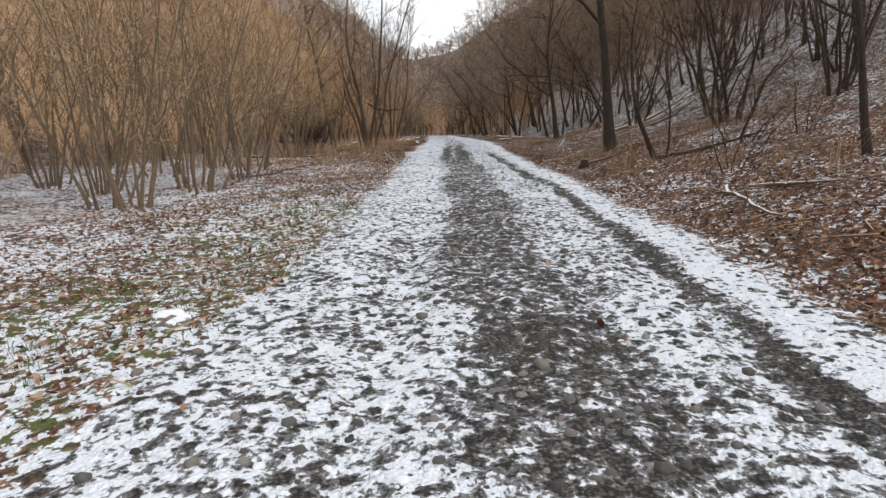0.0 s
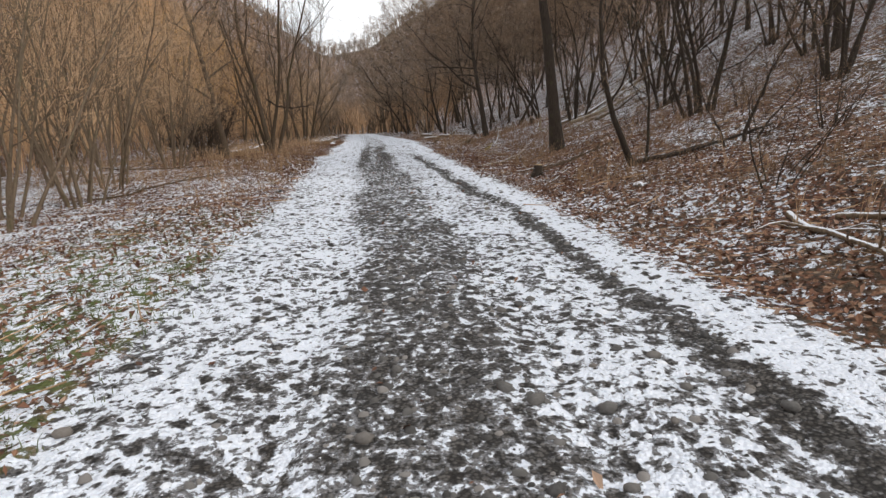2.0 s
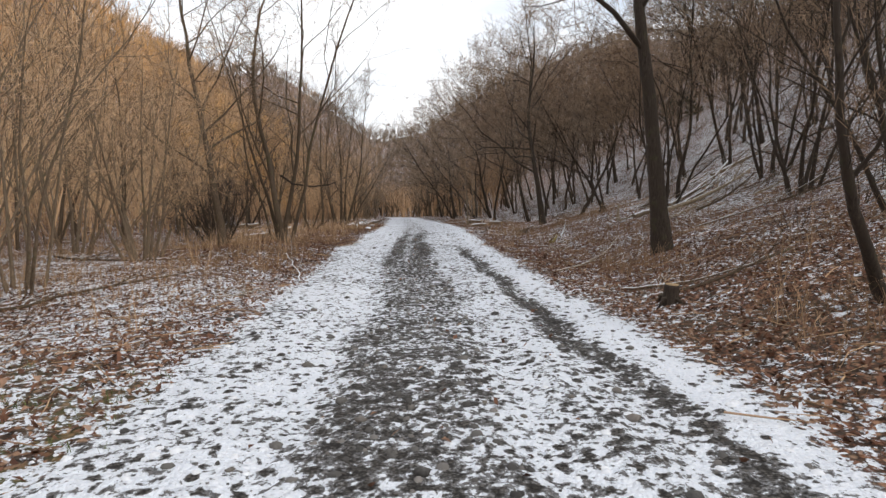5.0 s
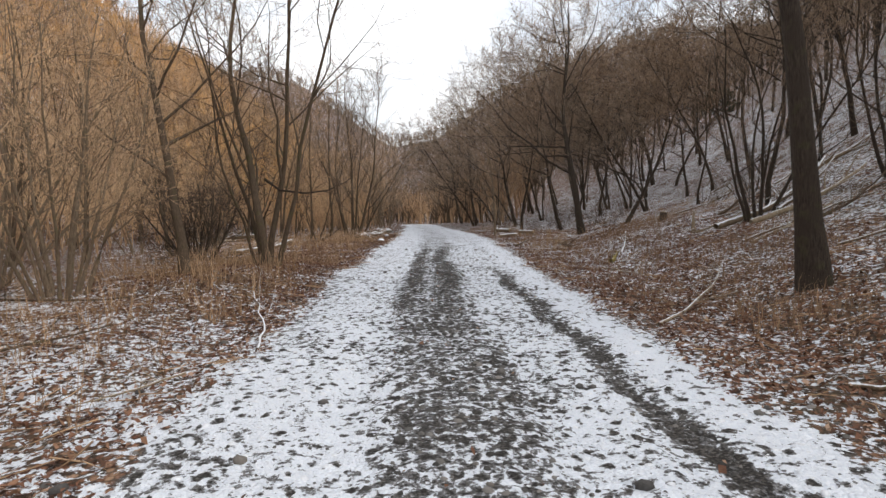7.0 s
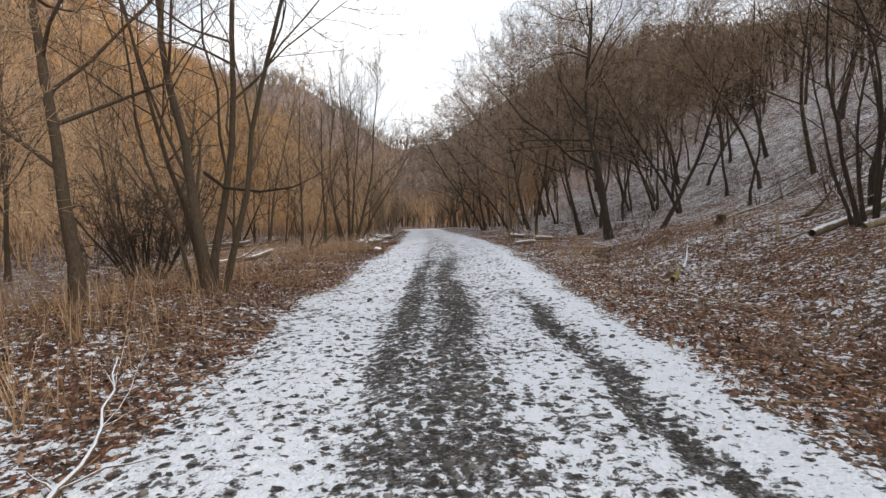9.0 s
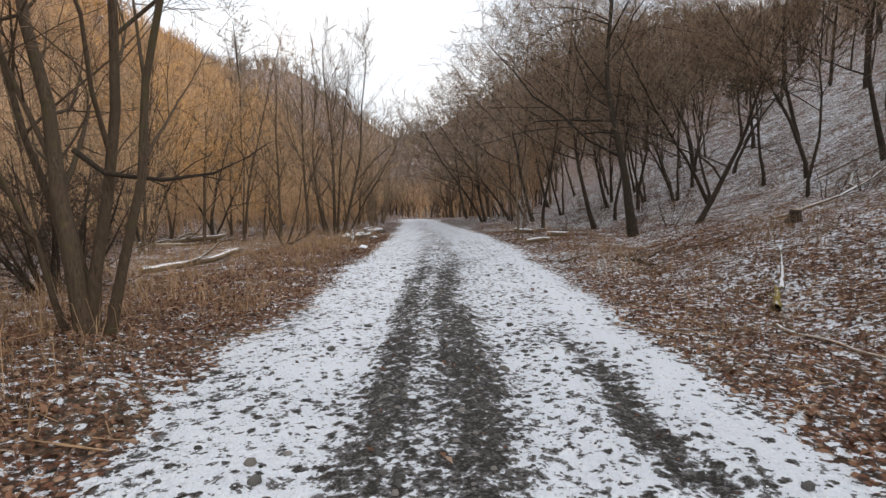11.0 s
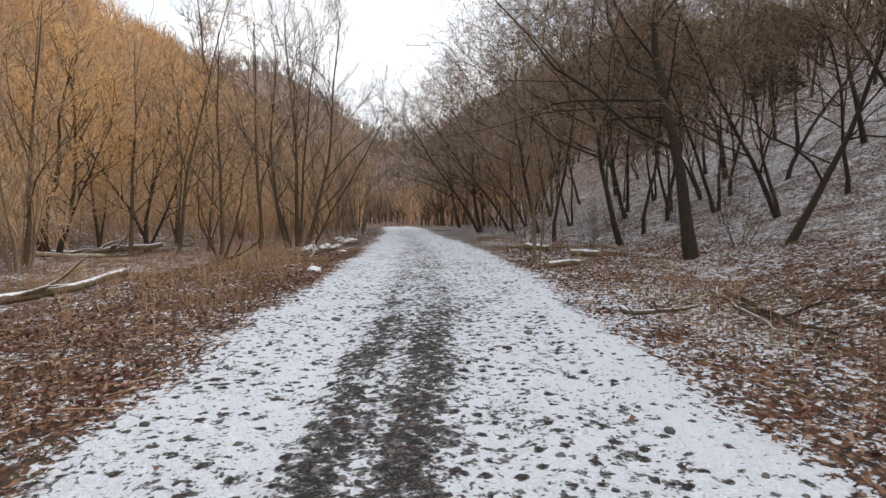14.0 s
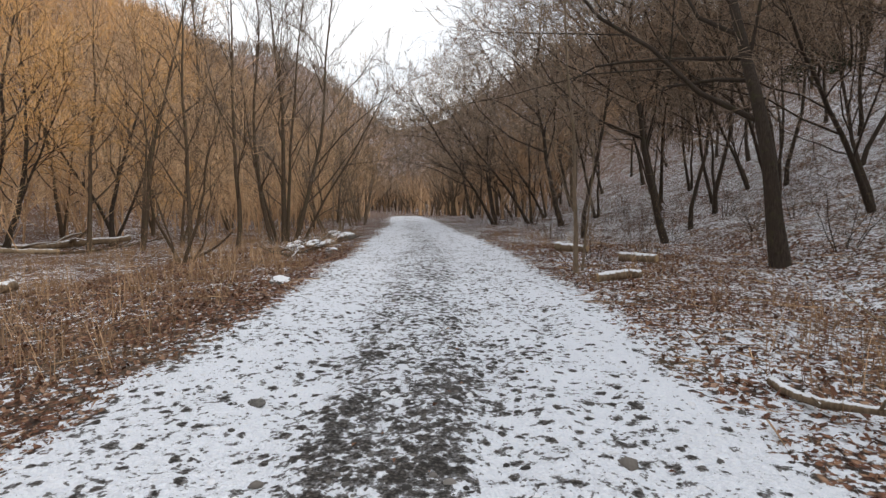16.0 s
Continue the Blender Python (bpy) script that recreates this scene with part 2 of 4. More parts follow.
def height(x, y):
    x, y = np.asarray(x, float), np.asarray(y, float)
    u = x - valley(y)
    road = (1 - smooth(2.0, 3.2, np.abs(x - centre(y))))
    foot = np.interp(y, (-30, 8, 15, 20, 32, 42, 60, 110), (2.6, 2.4, 2.6, 4.2, 4.6, 7.4, 8.5, 9.0))
    s = np.maximum(u - foot, 0)
    # the hillside of the far side and the valley bottom
    right = 0.26 * s + 0.36 * np.maximum(s - 4.5, 0) ** 2 / (np.maximum(s - 4.5, 0) + 4)
    right = right * (1 - 0.2 * smooth(44, 54, y))
    right = np.where(right > 40, 40 + 8 * np.tanh((right - 40) / 8), right)
    l = np.maximum(-u - np.interp(y, (0, 45, 120), (17, 16, 8)), 0)
    left = 0.98 * l * l / (l + 12)
    left = np.where(left > 32, 32 + 8 * np.tanh((left - 32) / 8), left)
    side = -0.14 * smooth(2.3, 7, -u) + 0.34 * smooth(2.3, 4.6, -u) * np.exp(-(((y - 22.5) / 5.5) ** 2)) * (1 - smooth(9, 15, -u))
    dip = -0.15 * smooth(36, 50, y) * (1 - smooth(10, 30, np.abs(u))) - 2.1 * smooth(56, 140, y) * (1 - smooth(10, 30, np.abs(u)))
    end = 41 * smooth(170, 330, y) * (0.8 + 0.2 * np.sin(x * 0.021 + 1))
    back = 14 * smooth(40, 140, -y)
    ruts = -0.035 * np.exp(-((np.abs(u + 0.15) - 0.75) / 0.22) ** 2) - 0.03 * np.exp(-((u - 1.33) / 0.2) ** 2)
    rough = wobble(x, y) * (0.05 * road + 0.16 * (1 - road) * (1 + smooth(6, 30, np.abs(u))))
    return right + left + side + dip + end + back + ruts * road + rough


def bands(x, y):
    """How much snow, leaf litter and green there is at a place of the ground."""
    u = x - centre(y)
    w = wobble(x * 3.1 + 40, y * 1.6)
    v = (u + 0.22 * w) * (1 + 0.5 * smooth(42, 62, y))
    far = smooth(26, 40, y)
    out = lambda lo, hi, s=0.18: smooth(lo - s, lo + s, v) * (1 - smooth(hi - s, hi + s, v))
    on = out(-2.15, 2.15, 0.38)
    cover = 0.47 + 0.04 * smooth(6, 11, y) - 0.03 * out(0.45, 1.7) + 0.08 * smooth(5, 16, y) + 0.06 * smooth(22, 30, y)
    lane = v - 0.24 * (1 - smooth(3, 7, y))
    cover = cover - (0.34 - 0.13 * far) * smooth(-0.82, -0.5, lane) * (1 - smooth(0.28, 0.6, lane))
    two = smooth(18, 24, y) * (1 - smooth(29, 36, y))
    cover = cover - 0.30 * two * (out(-0.78, -0.42, 0.07) + out(-0.12, 0.28, 0.07)) + 0.06 * two * out(-0.38, -0.16, 0.05)
    shift = 0.16 * smooth(9, 16, y)
    rut = out(1.42 - 1.4 * shift, 1.64 - 1.2 * shift, 0.06) * (1 - smooth(22, 27, y)) * smooth(-0.6, 0.5, w + 0.1 + 0.05 * (y - 5) - 0.12 * np.maximum(y - 19, 0))
    cover = cover - (0.56 + 0.24 * smooth(6, 12, y)) * rut + 0.24 * out(1.68, 2.12, 0.10) * (1 - 0.5 * far)
    cover = cover - 0.2 * out(-1.22, -1.0, 0.08) * (1 - smooth(5, 9, y)) * smooth(-0.7, 0.6, w)
    cover = cover + 0.16 * smooth(34, 60, y) * on
    lv = 0.37 - 0.25 * smooth(17, 24, y) * (1 - 0.15 * smooth(4.5, 9, -u)) + 0.08 * smooth(3.5, 7, -u) * (1 - smooth(20, 28, y)) - 0.05 * smooth(12, 20, -u)
    lv = lv * (1 - 0.85 * smooth(15, 24, -u))
    rv = 0.19 + 0.02 * smooth(18, 26, y) + 0.02 * smooth(3.4, 6.5, u) + 0.06 * smooth(20, 30, y) * smooth(2.5, 4.5, u) + 0.16 * smooth(26, 30, y) * (1 - smooth(34, 39, y)) * (1 - smooth(3.2, 4.5, u))
    off = np.where(u < 0, lv, rv) + 0.13 * w
    off = off * (1 - 0.7 * smooth(60, 100, y))
    on = on * (1 - smooth(100, 125, y))
    cover = on * cover + (1 - on) * off
    litter = 1 - out(-2.05, 2.1, 0.28) * (1 - smooth(100, 125, y))
    green = (1 - smooth(9, 13, y)) * out(-4.2, -2.0, 0.4)
    return np.clip(cover, 0, 1), litter, green


def graded(lo, hi, fine_lo, fine_hi, step, grow):
    mid = list(np.arange(fine_lo, fine_hi + step, step))
    a, s = [], step
    x = mid[0]
    while x > lo:
        s *= grow
        x -= s
        a.append(x)
    b, s = [], step
    x = mid[-1]
    while x < hi:
        s *= grow
        x += s
        b.append(x)
    return np.array(a[::-1] + mid + b)


def build_ground():
    xs, ys = graded(-900, 900, -5.0, 7.5, 0.1, 1.11), graded(-900, 1400, 0.0, 40.0, 0.13, 1.085)
    gx, gy = np.meshgrid(xs, ys)
    z = height(gx, gy)
    fine = np.random.RandomState(3).normal(0, 0.006, gx.shape) * ((gx > -5) & (gx < 7.5) & (gy > 0) & (gy < 40))
    co = np.stack([gx, gy, z + fine], -1).reshape(-1, 3)
    nx, ny = len(xs), len(ys)
    i = np.arange(nx * ny).reshape(ny, nx)
    f = np.stack([i[:-1, :-1], i[:-1, 1:], i[1:, 1:], i[1:, :-1]], -1).reshape(-1, 4)
    me = bpy.data.meshes.new("ground")
    me.vertices.add(len(co))
    me.vertices.foreach_set("co", co.ravel())
    me.loops.add(f.size)
    me.loops.foreach_set("vertex_index", f.ravel())
    me.polygons.add(len(f))
    me.polygons.foreach_set("loop_start", np.arange(len(f)) * 4)
    me.update()
    me.polygons.foreach_set("use_smooth", np.ones(len(f), bool))
    for name, v in zip(("snow_cover", "litter", "green"), bands(gx, gy)):
        me.attributes.new(name, "FLOAT", "POINT").data.foreach_set("value", v.ravel().astype(np.float32))
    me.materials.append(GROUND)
    return tagged(new("ground", me), "valley floor with a gravel track under thin broken snow", "ground", kind="structure")


GROUND_THING = build_ground()


# ---- trees ----
class Tubes:
    """Collects tapered tubes into one mesh."""

    def __init__(self):
        self.v, self.f = [], []

    def add(self, pts, radii, sides):
        rings = []
        up = Vector((0.31, 0.22, 0.92))
        for k, (p, r) in enumerate(zip(pts, radii)):
            d = (pts[min(k + 1, len(pts) - 1)] - pts[max(k - 1, 0)])
            d = d.normalized() if d.length > 1e-6 else Vector((0, 0, 1))
            a = d.cross(up)
            a = a.normalized() if a.length > 0.05 else Vector((1, 0, 0))
            b = d.cross(a)
            base = len(self.v)
            if k == len(pts) - 1 and r < 0.004:
                self.v.append(p)
                rings.append([base])
                continue
            for s in range(sides):
                t = 2 * math.pi * s / sides
                self.v.append(p + (a * math.cos(t) + b * math.sin(t)) * r)
            rings.append(list(range(base, base + sides)))
        for r0, r1 in zip(rings, rings[1:]):
            for s in range(sides):
                q = (s + 1) % sides
                if len(r1) == 1:
                    self.f.append((r0[s], r0[q], r1[0]))
                else:
                    self.f.append((r0[s], r0[q], r1[q], r1[s]))
        if len(rings[-1]) > 1:
            self.f.append(tuple(rings[-1]))

    def mesh(self, name, mat):
        me = bpy.data.meshes.new(name)
        me.from_pydata([tuple(v) for v in self.v], [], self.f)
        me.materials.append(mat)
        me.polygons.foreach_set("use_smooth", np.ones(len(me.polygons), bool))
        me.update()
        return me


def child(name, me, parent, label=""):
    ob = new(name, me)
    ob.parent = parent
    return tagged(ob, label)


def bent(rng, start, way, length, segs, wander, lift):
    """A branch's line: it wanders and turns up by lift."""
    pts, d, p = [start.copy()], way.normalized(), start.copy()
    for _ in range(segs):
        d = (d + Vector((rng.gauss(0, wander), rng.gauss(0, wander), rng.gauss(0, wander) + lift))).normalized()
        p = p + d * (length / segs)
        pts.append(p.copy())
    return pts


def aside(rng, d, angle, flat=0.0):
    n = d.orthogonal().normalized()
    n.rotate(Matrix.Rotation(rng.uniform(0, 2 * math.pi), 3, d))
    n.z = n.z * (1 - flat) + 0.15
    return (d * math.cos(angle) + n.normalized() * math.sin(angle)).normalized()


def grow(rng, pts, radii, wood, twigs, level, o, each=None):
    """Side branches along a line, down to twigs. each: gathers every limb by itself."""
    n = o["kids"][level]
    total = sum((b - a).length for a, b in zip(pts, pts[1:]))
    for k in range(n):
        t = o["bare"][level] + (1 - o["bare"][level]) * (k + rng.random()) / n
        x = min(t, 0.999) * (len(pts) - 1)
        i = int(x)
        p = pts[i].lerp(pts[i + 1], x - i)
        r = radii[i] + (radii[i + 1] - radii[i]) * (x - i)
        d = (pts[i + 1] - pts[i]).normalized()
        way = aside(rng, d, radians(rng.uniform(*o["angle"])), o["flat"])
        if level == 0 and o["pull"]:
            way = (way + Vector(o["pull"])).normalized()
        ln = total * o["ratio"][level] * rng.uniform(0.55, 1.3) * (1.2 - 0.6 * t)
        last = level == len(o["kids"]) - 1
        r0 = max(min(r * 0.5, ln * 0.0105), o["thin"])
        segs = 1 if last else (6 if level == 0 else 3)
        line = bent(rng, p, way, ln, segs, 0.12 if last else 0.17, o["lift"])
        rad = [max(r0 * (1 - 0.85 * j / segs), o["thin"] * 0.8) for j in range(segs)] + [0.0015]
        limb = Tubes() if each is not None else wood
        (twigs if level >= o["twig_from"] else limb).add(line, rad, 3 if level else (6 if r0 > 0.015 else 4))
        if not last:
            grow(rng, line, rad, limb, twigs, level + 1, o)
        if each is not None:
            each.append(limb)


def tree(name, seed, stems, kids, ratio, bare=(0.3, 0.2, 0.15), angle=(28, 58), lift=0.05, flat=0.0, thin=0.0045, twig_from=2,
         barkmat=None, twigmat=None, sides=9, wander=0.05, flare=1.3, apart=False, pull=None):
    """A bare tree. stems: rows of (foot x, y, height to grow, radius, lean x, lean y)."""
    rng = random.Random(seed)
    top = new(name)
    o = dict(kids=kids, ratio=ratio, bare=bare, angle=angle, lift=lift, flat=flat, thin=thin, twig_from=twig_from, pull=pull)
    crown = Tubes()
    for sx, sy, h, r, lx, ly in stems:
        segs = 10
        pts = bent(rng, Vector((sx, sy, -0.25)), Vector((lx, ly, 1)), h, segs, wander, 0.03)
        rad = [r * (1 - 0.82 * (j / segs) ** 0.8) * (1 + (flare - 1) * math.exp(-j * 1.6)) for j in range(segs + 1)]
        trunk, limbs = Tubes(), [] if apart else None
        trunk.add(pts, rad, sides if r > 0.04 else 6)
        grow(rng, pts, rad, trunk, crown, 0, o, limbs)
        stem = child("trunk" if r > 0.06 else "stem", trunk.mesh("trunk", barkmat), top)
        for limb in limbs or ():
            if limb.v:
                child("branch", limb.mesh("branch", barkmat), stem)
    child("crown", crown.mesh("crown", twigmat), top)
    return top


def spread(rng, n, ring, h, r, lean, jitter=0.25):
    """Stems of a clump that fan out from one foot."""
    rows = []
    for k in range(n):
        a = 2 * math.pi * (k + rng.uniform(-0.4, 0.4)) / n
        q = rng.uniform(0.4, 1.0)
        rows.append((math.cos(a) * ring * q, math.sin(a) * ring * q, h * rng.uniform(1 - jitter, 1), r * rng.uniform(0.6, 1),
                     math.cos(a) * lean * q, math.sin(a) * lean * q))
    return rows


def stand(x, y, turn=0.0, size=1.0, lean=(0, 0)):
    return pose(x, y, float(height(x, y)) - 0.03, lean[0], lean[1], turn) @ Matrix.Diagonal((size, size, size, 1))


def put(proto, used, m):
    """Places the first of a kind itself and every later one as a copy."""
    if proto in used:
        return copy_thing(proto, m)
    used.add(proto)
    proto.matrix_basis = m
    return proto

USED = set()
taken = []
rng = random.Random(21)
_r = random.Random(5)


def hero(ob, x, y, label, category="tree", turn=0.0):
    ob.matrix_basis = stand(x, y, turn)
    taken.append((x, y))
    return tagged(ob, label, category)


def free(x, y, gap):
    return all((x - a) ** 2 + (y - b) ** 2 > gap * gap for a, b in taken)


def plant(protos, x, y, lo, hi, label, category, group, tilt=4, turn=180):
    taken.append((x, y))
    ob = put(rng.choice(protos), USED, stand(x, y, rng.uniform(-turn, turn), rng.uniform(lo, hi), (rng.uniform(-tilt, tilt), rng.uniform(-tilt, tilt))))
    return tagged(ob, label, category, group)


# ---- trees that stand out ----
hero(tree("tall_tree", 11, [(0, 0, 12.0, 0.185, -0.05, 0.02)], (13, 8, 12), (0.5, 0.5, 0.5), bare=(0.34, 0.2, 0.15), angle=(55, 85), lift=0.035,
          barkmat=BARK_DARK, twigmat=TWIG_DARK, sides=14, flare=1.4, apart=True, wander=0.035, pull=(-0.35, 0, 0.05)),
     6.25, 20.0, "tall dark-barked bare tree at the foot of the bank")
FORKED = hero(tree("two_stemmed_tree", 12, [(0, 0, 9.5, 0.10, -0.03, 0.0), (0.14, 0.03, 10.0, 0.058, 0.25, 0.02), (-0.05, 0.08, 9.0, 0.075, 0.09, 0.05),
                                           (-0.12, 0.1, 8.5, 0.055, -0.16, 0.1), (-0.15, 0.2, 7.5, 0.045, 0.05, 0.1), (-0.25, 0.1, 6.5, 0.04, -0.3, 0.05)],
                   (11, 7, 10), (0.42, 0.5, 0.5), bare=(0.18, 0.2, 0.15), angle=(40, 78), barkmat=BARK_BROWN, twigmat=TWIG_BROWN, sides=12, apart=True, wander=0.07),
              -3.05, 25.07, "bare roadside tree forking low into mossy brown stems")
_reach = Tubes()
_line = [Vector(p) for p in ((0.0, 0.0, 2.0), (0.35, -0.05, 1.74), (0.9, 0.08, 1.66), (1.4, 0.2, 1.72), (1.9, 0.3, 1.95))]
_reach.add(_line, [0.034, 0.028, 0.022, 0.015, 0.002], 7)
for _k, _turn in enumerate((0.5, -0.4, 0.7, -0.2, 0.4, 0.6)):
    _p = _line[1 + _k // 2].lerp(_line[2 + _k // 2], 0.5 * (_k % 2) + 0.2)
    _reach.add([_p, _p + Vector((0.22, 0.1 * _turn, 0.25 * _turn)), _p + Vector((0.5, 0.3 * _turn, 0.45 * _turn))], [0.008, 0.006, 0.0015], 4)
child("branch", _reach.mesh("branch", BARK_DARK), FORKED, "long low branch reaching over the verge")
hero(tree("leaning_tree", 13, [(0, 0, 9.0, 0.11, -0.09, 0.02)], (14, 7, 10), (0.45, 0.5, 0.5), bare=(0.22, 0.2, 0.15), angle=(40, 80),
          barkmat=BARK_BROWN, twigmat=TWIG_BROWN, sides=12, apart=True, wander=0.07), -4.2, 23.4, "bare brown tree leaning out of the thicket")
hero(tree("dark_shrub", 14, spread(_r, 16, 0.3, 3.2, 0.05, 0.75), (7, 6, 8), (0.45, 0.5, 0.5), bare=(0.1, 0.1, 0.1), angle=(40, 80), barkmat=BARK_DARK,
          twigmat=TWIG_BLACK, thin=0.006), -7.0, 30.2, "dense dark leafless shrub beside a leaning tree", "shrub")
hero(tree("shrub_clump", 15, spread(_r, 11, 0.28, 5.4, 0.05, 0.42), (8, 6, 8), (0.42, 0.5, 0.5), bare=(0.2, 0.15, 0.1), barkmat=BARK_PALE,
          twigmat=TWIG_TAN), -5.17, 21.03, "many-stemmed bare shrub on snowy ground", "shrub")
hero(tree("fan_crowned_tree", 16, [(0, 0, 9.6, 0.10, 0.03, 0.0), (0.3, 0.1, 9.6, 0.09, 0.24, 0.05), (-0.4, 0, 9.0, 0.085, -0.2, 0.05), (0.15, -0.2, 8.6, 0.07, 0.12, -0.1),
                                   (-0.25, 0.2, 7.0, 0.06, -0.42, 0.1), (0.5, 0.2, 6.4, 0.055, 0.5, 0.0)],
          (13, 8, 11), (0.4, 0.5, 0.5), bare=(0.15, 0.15, 0.1), angle=(22, 46), lift=0.06, barkmat=BARK_BROWN, twigmat=TWIG_GREY, sides=10, thin=0.0062),
     -5.4, 48.6, "tall bare tree with a wide fan of fine branches")
hero(tree("poplar_tree", 23, [(0, 0, 17.0, 0.2, 0.02, 0.0)], (26, 9, 10), (0.24, 0.5, 0.5), bare=(0.2, 0.15, 0.1), angle=(35, 65), lift=0.04, barkmat=BARK_BROWN,
          twigmat=TWIG_GREY, thin=0.015), -18.5, 70.0, "tall grey bare tree rising behind the thicket")
WILLOW = dict(kids=(11, 8, 14), ratio=(0.5, 0.5, 0.45), bare=(0.25, 0.15, 0.1), angle=(30, 62), lift=0.05, barkmat=BARK_DARK, twigmat=TWIG_ORANGE, thin=0.010, wander=0.09)
hero(tree("orange_willow", 24, [(0, 0, 8.0, 0.13, -0.1, 0.0), (0.2, 0.1, 8.2, 0.11, 0.28, 0.05), (-0.2, 0, 7.0, 0.09, -0.42, 0.0), (0.1, -0.15, 6.5, 0.07, 0.55, -0.1)], **WILLOW),
     -14.6, 47.0, "dark-stemmed willow with an orange crown of fine twigs")
hero(tree("orange_willow", 25, [(0, 0, 8.0, 0.10, 0.1, 0.0), (0.2, 0.1, 7.2, 0.08, -0.3, 0.05), (-0.1, 0.1, 6.2, 0.07, 0.45, 0.0)], **WILLOW),
     -12.0, 49.2, "dark-stemmed willow with an orange crown of fine twigs")
hero(tree("crooked_shrub", 26, [(0, 0, 4.4, 0.05, 0.25, 0.0), (0.05, 0.1, 4.0, 0.045, -0.4, 0.05), (-0.1, 0, 3.0, 0.035, -0.1, 0.1), (0.1, 0, 3.2, 0.03, 0.6, 0.0)],
          (8, 6, 8), (0.42, 0.5, 0.5), bare=(0.25, 0.15, 0.1), angle=(35, 70), barkmat=BARK_BROWN, twigmat=TWIG_BROWN, wander=0.13),
     -6.15, 42.6, "crooked bare brown shrub at the edge of the dead grass", "shrub")
hero(tree("leaning_dead_tree", 17, [(0, 0, 7.6, 0.10, 0.75, 0.1)], (15, 6, 8), (0.36, 0.5, 0.5), bare=(0.25, 0.2, 0.15), angle=(50, 90), lift=-0.10,
          barkmat=BARK_DARK, twigmat=TWIG_BLACK, apart=True, wander=0.06), 8.6, 38.3, "dead tree leaning far over up the bank, with drooping branches")
hero(tree("roadside_sapling", 18, [(0, 0, 5.5, 0.05, -0.06, 0), (0.06, 0.05, 3.0, 0.03, 0.25, 0.1)], (11, 5, 8), (0.36, 0.5, 0.5),
          bare=(0.2, 0.1, 0.1), barkmat=BARK_PALE, twigmat=TWIG_GREY, apart=True), 2.95, 38.7, "slender pale sapling at the edge of the track", "sapling")
hero(tree("crooked_sapling", 19, [(0, 0, 4.2, 0.07, -0.45, 0.25), (0.05, 0.05, 3.4, 0.035, 0.1, 0.1)], (10, 5, 8), (0.4, 0.5, 0.5), bare=(0.3, 0.1, 0.1),
          barkmat=BARK_DARK, twigmat=TWIG_DARK, apart=True, wander=0.12), 5.91, 13.16, "crooked bare sapling on the leafy bank", "sapling")
hero(tree("bank_sapling", 20, [(0, 0, 2.4, 0.04, 0.15, 0.1), (0.1, 0, 1.6, 0.03, 0.5, -0.1), (-0.1, 0.05, 1.4, 0.03, -0.5, 0.1)], (8, 5, 8), (0.45, 0.5, 0.5),
          bare=(0.2, 0.1, 0.1), angle=(40, 80), barkmat=BARK_DARK, twigmat=TWIG_DARK, apart=True, wander=0.14), 7.2, 12.3, "low crooked bare shrub on the leafy bank", "shrub")
hero(tree("near_bank_tree", 22, [(0, 0, 6.5, 0.06, -0.30, 0.1)], (12, 7, 10), (0.42, 0.5, 0.5), bare=(0.3, 0.2, 0.1), angle=(40, 75),
          barkmat=BARK_DARK, twigmat=TWIG_DARK, apart=True, wander=0.09), 7.0, 7.6, "dark bare tree leaning out from the leafy bank")

# ---- trees of the bank ----
BANKSTEMS = (((0, 0, 11.5, 0.17, -0.10, 0.05),), ((0, 0, 10.4, 0.11, -0.32, 0.04),), ((0, 0, 10.2, 0.085, -0.04, 0.0),),
             ((0, 0, 10.0, 0.095, -0.16, 0.04), (0.15, 0.1, 9.2, 0.08, 0.16, 0.05)), ((0, 0, 9.4, 0.10, 0.08, -0.05),), ((0, 0, 9.4, 0.10, -0.42, 0.0), (0.1, 0.1, 8.6, 0.08, -0.12, 0.1)))
PROTO_BANK = [tree("bank_tree", 30 + k, stems, (18, 10, 15) if len(stems) == 1 else (12, 9, 13), (0.56, 0.5, 0.48), bare=((0.26, 0.28, 0.4, 0.3, 0.3, 0.2)[k], 0.18, 0.12),
                   angle=(40, 78), lift=0.03, thin=0.0095, wander=0.085, pull=(-0.5, 0, 0.08), barkmat=BARK_DARK, twigmat=TWIG_UMBER if k in (1, 3, 5) else TWIG_DARK)
              for k, stems in enumerate(BANKSTEMS)]
PROTO_MULTI = [tree("clumped_tree", 40 + k, spread(_r, 5 + k, 0.35, 7.5, 0.07, 0.35), (7, 6, 8), (0.42, 0.5, 0.5), bare=(0.2, 0.2, 0.15), angle=(30, 60),
                    thin=0.006, wander=0.08, barkmat=BARK_DARK, twigmat=TWIG_DARK) for k in range(2)]
PROTO_UPPER = [tree("upper_bank_tree", 70 + k, [(0, 0, 10.0, 0.105, 0.12 * (k - 1), 0.06)], (10, 6, 8), (0.45, 0.52, 0.5), bare=(0.3, 0.2, 0.15),
                    angle=(32, 65), thin=0.012, wander=0.085, barkmat=BARK_DARK, twigmat=TWIG_DARK, sides=7) for k in range(3)]
PROTO_SHRUB = [tree("thicket_shrub", 50 + k, spread(_r, 6 + k, 0.3, 5.0 + 0.5 * k, 0.038, 0.42), (5, 5, 6), (0.45, 0.5, 0.5), thin=0.006, angle=(22, 50), wander=0.075,
                    bare=(0.2, 0.15, 0.1), barkmat=BARK_PALE, twigmat=TWIG_TAN) for k in range(4)]
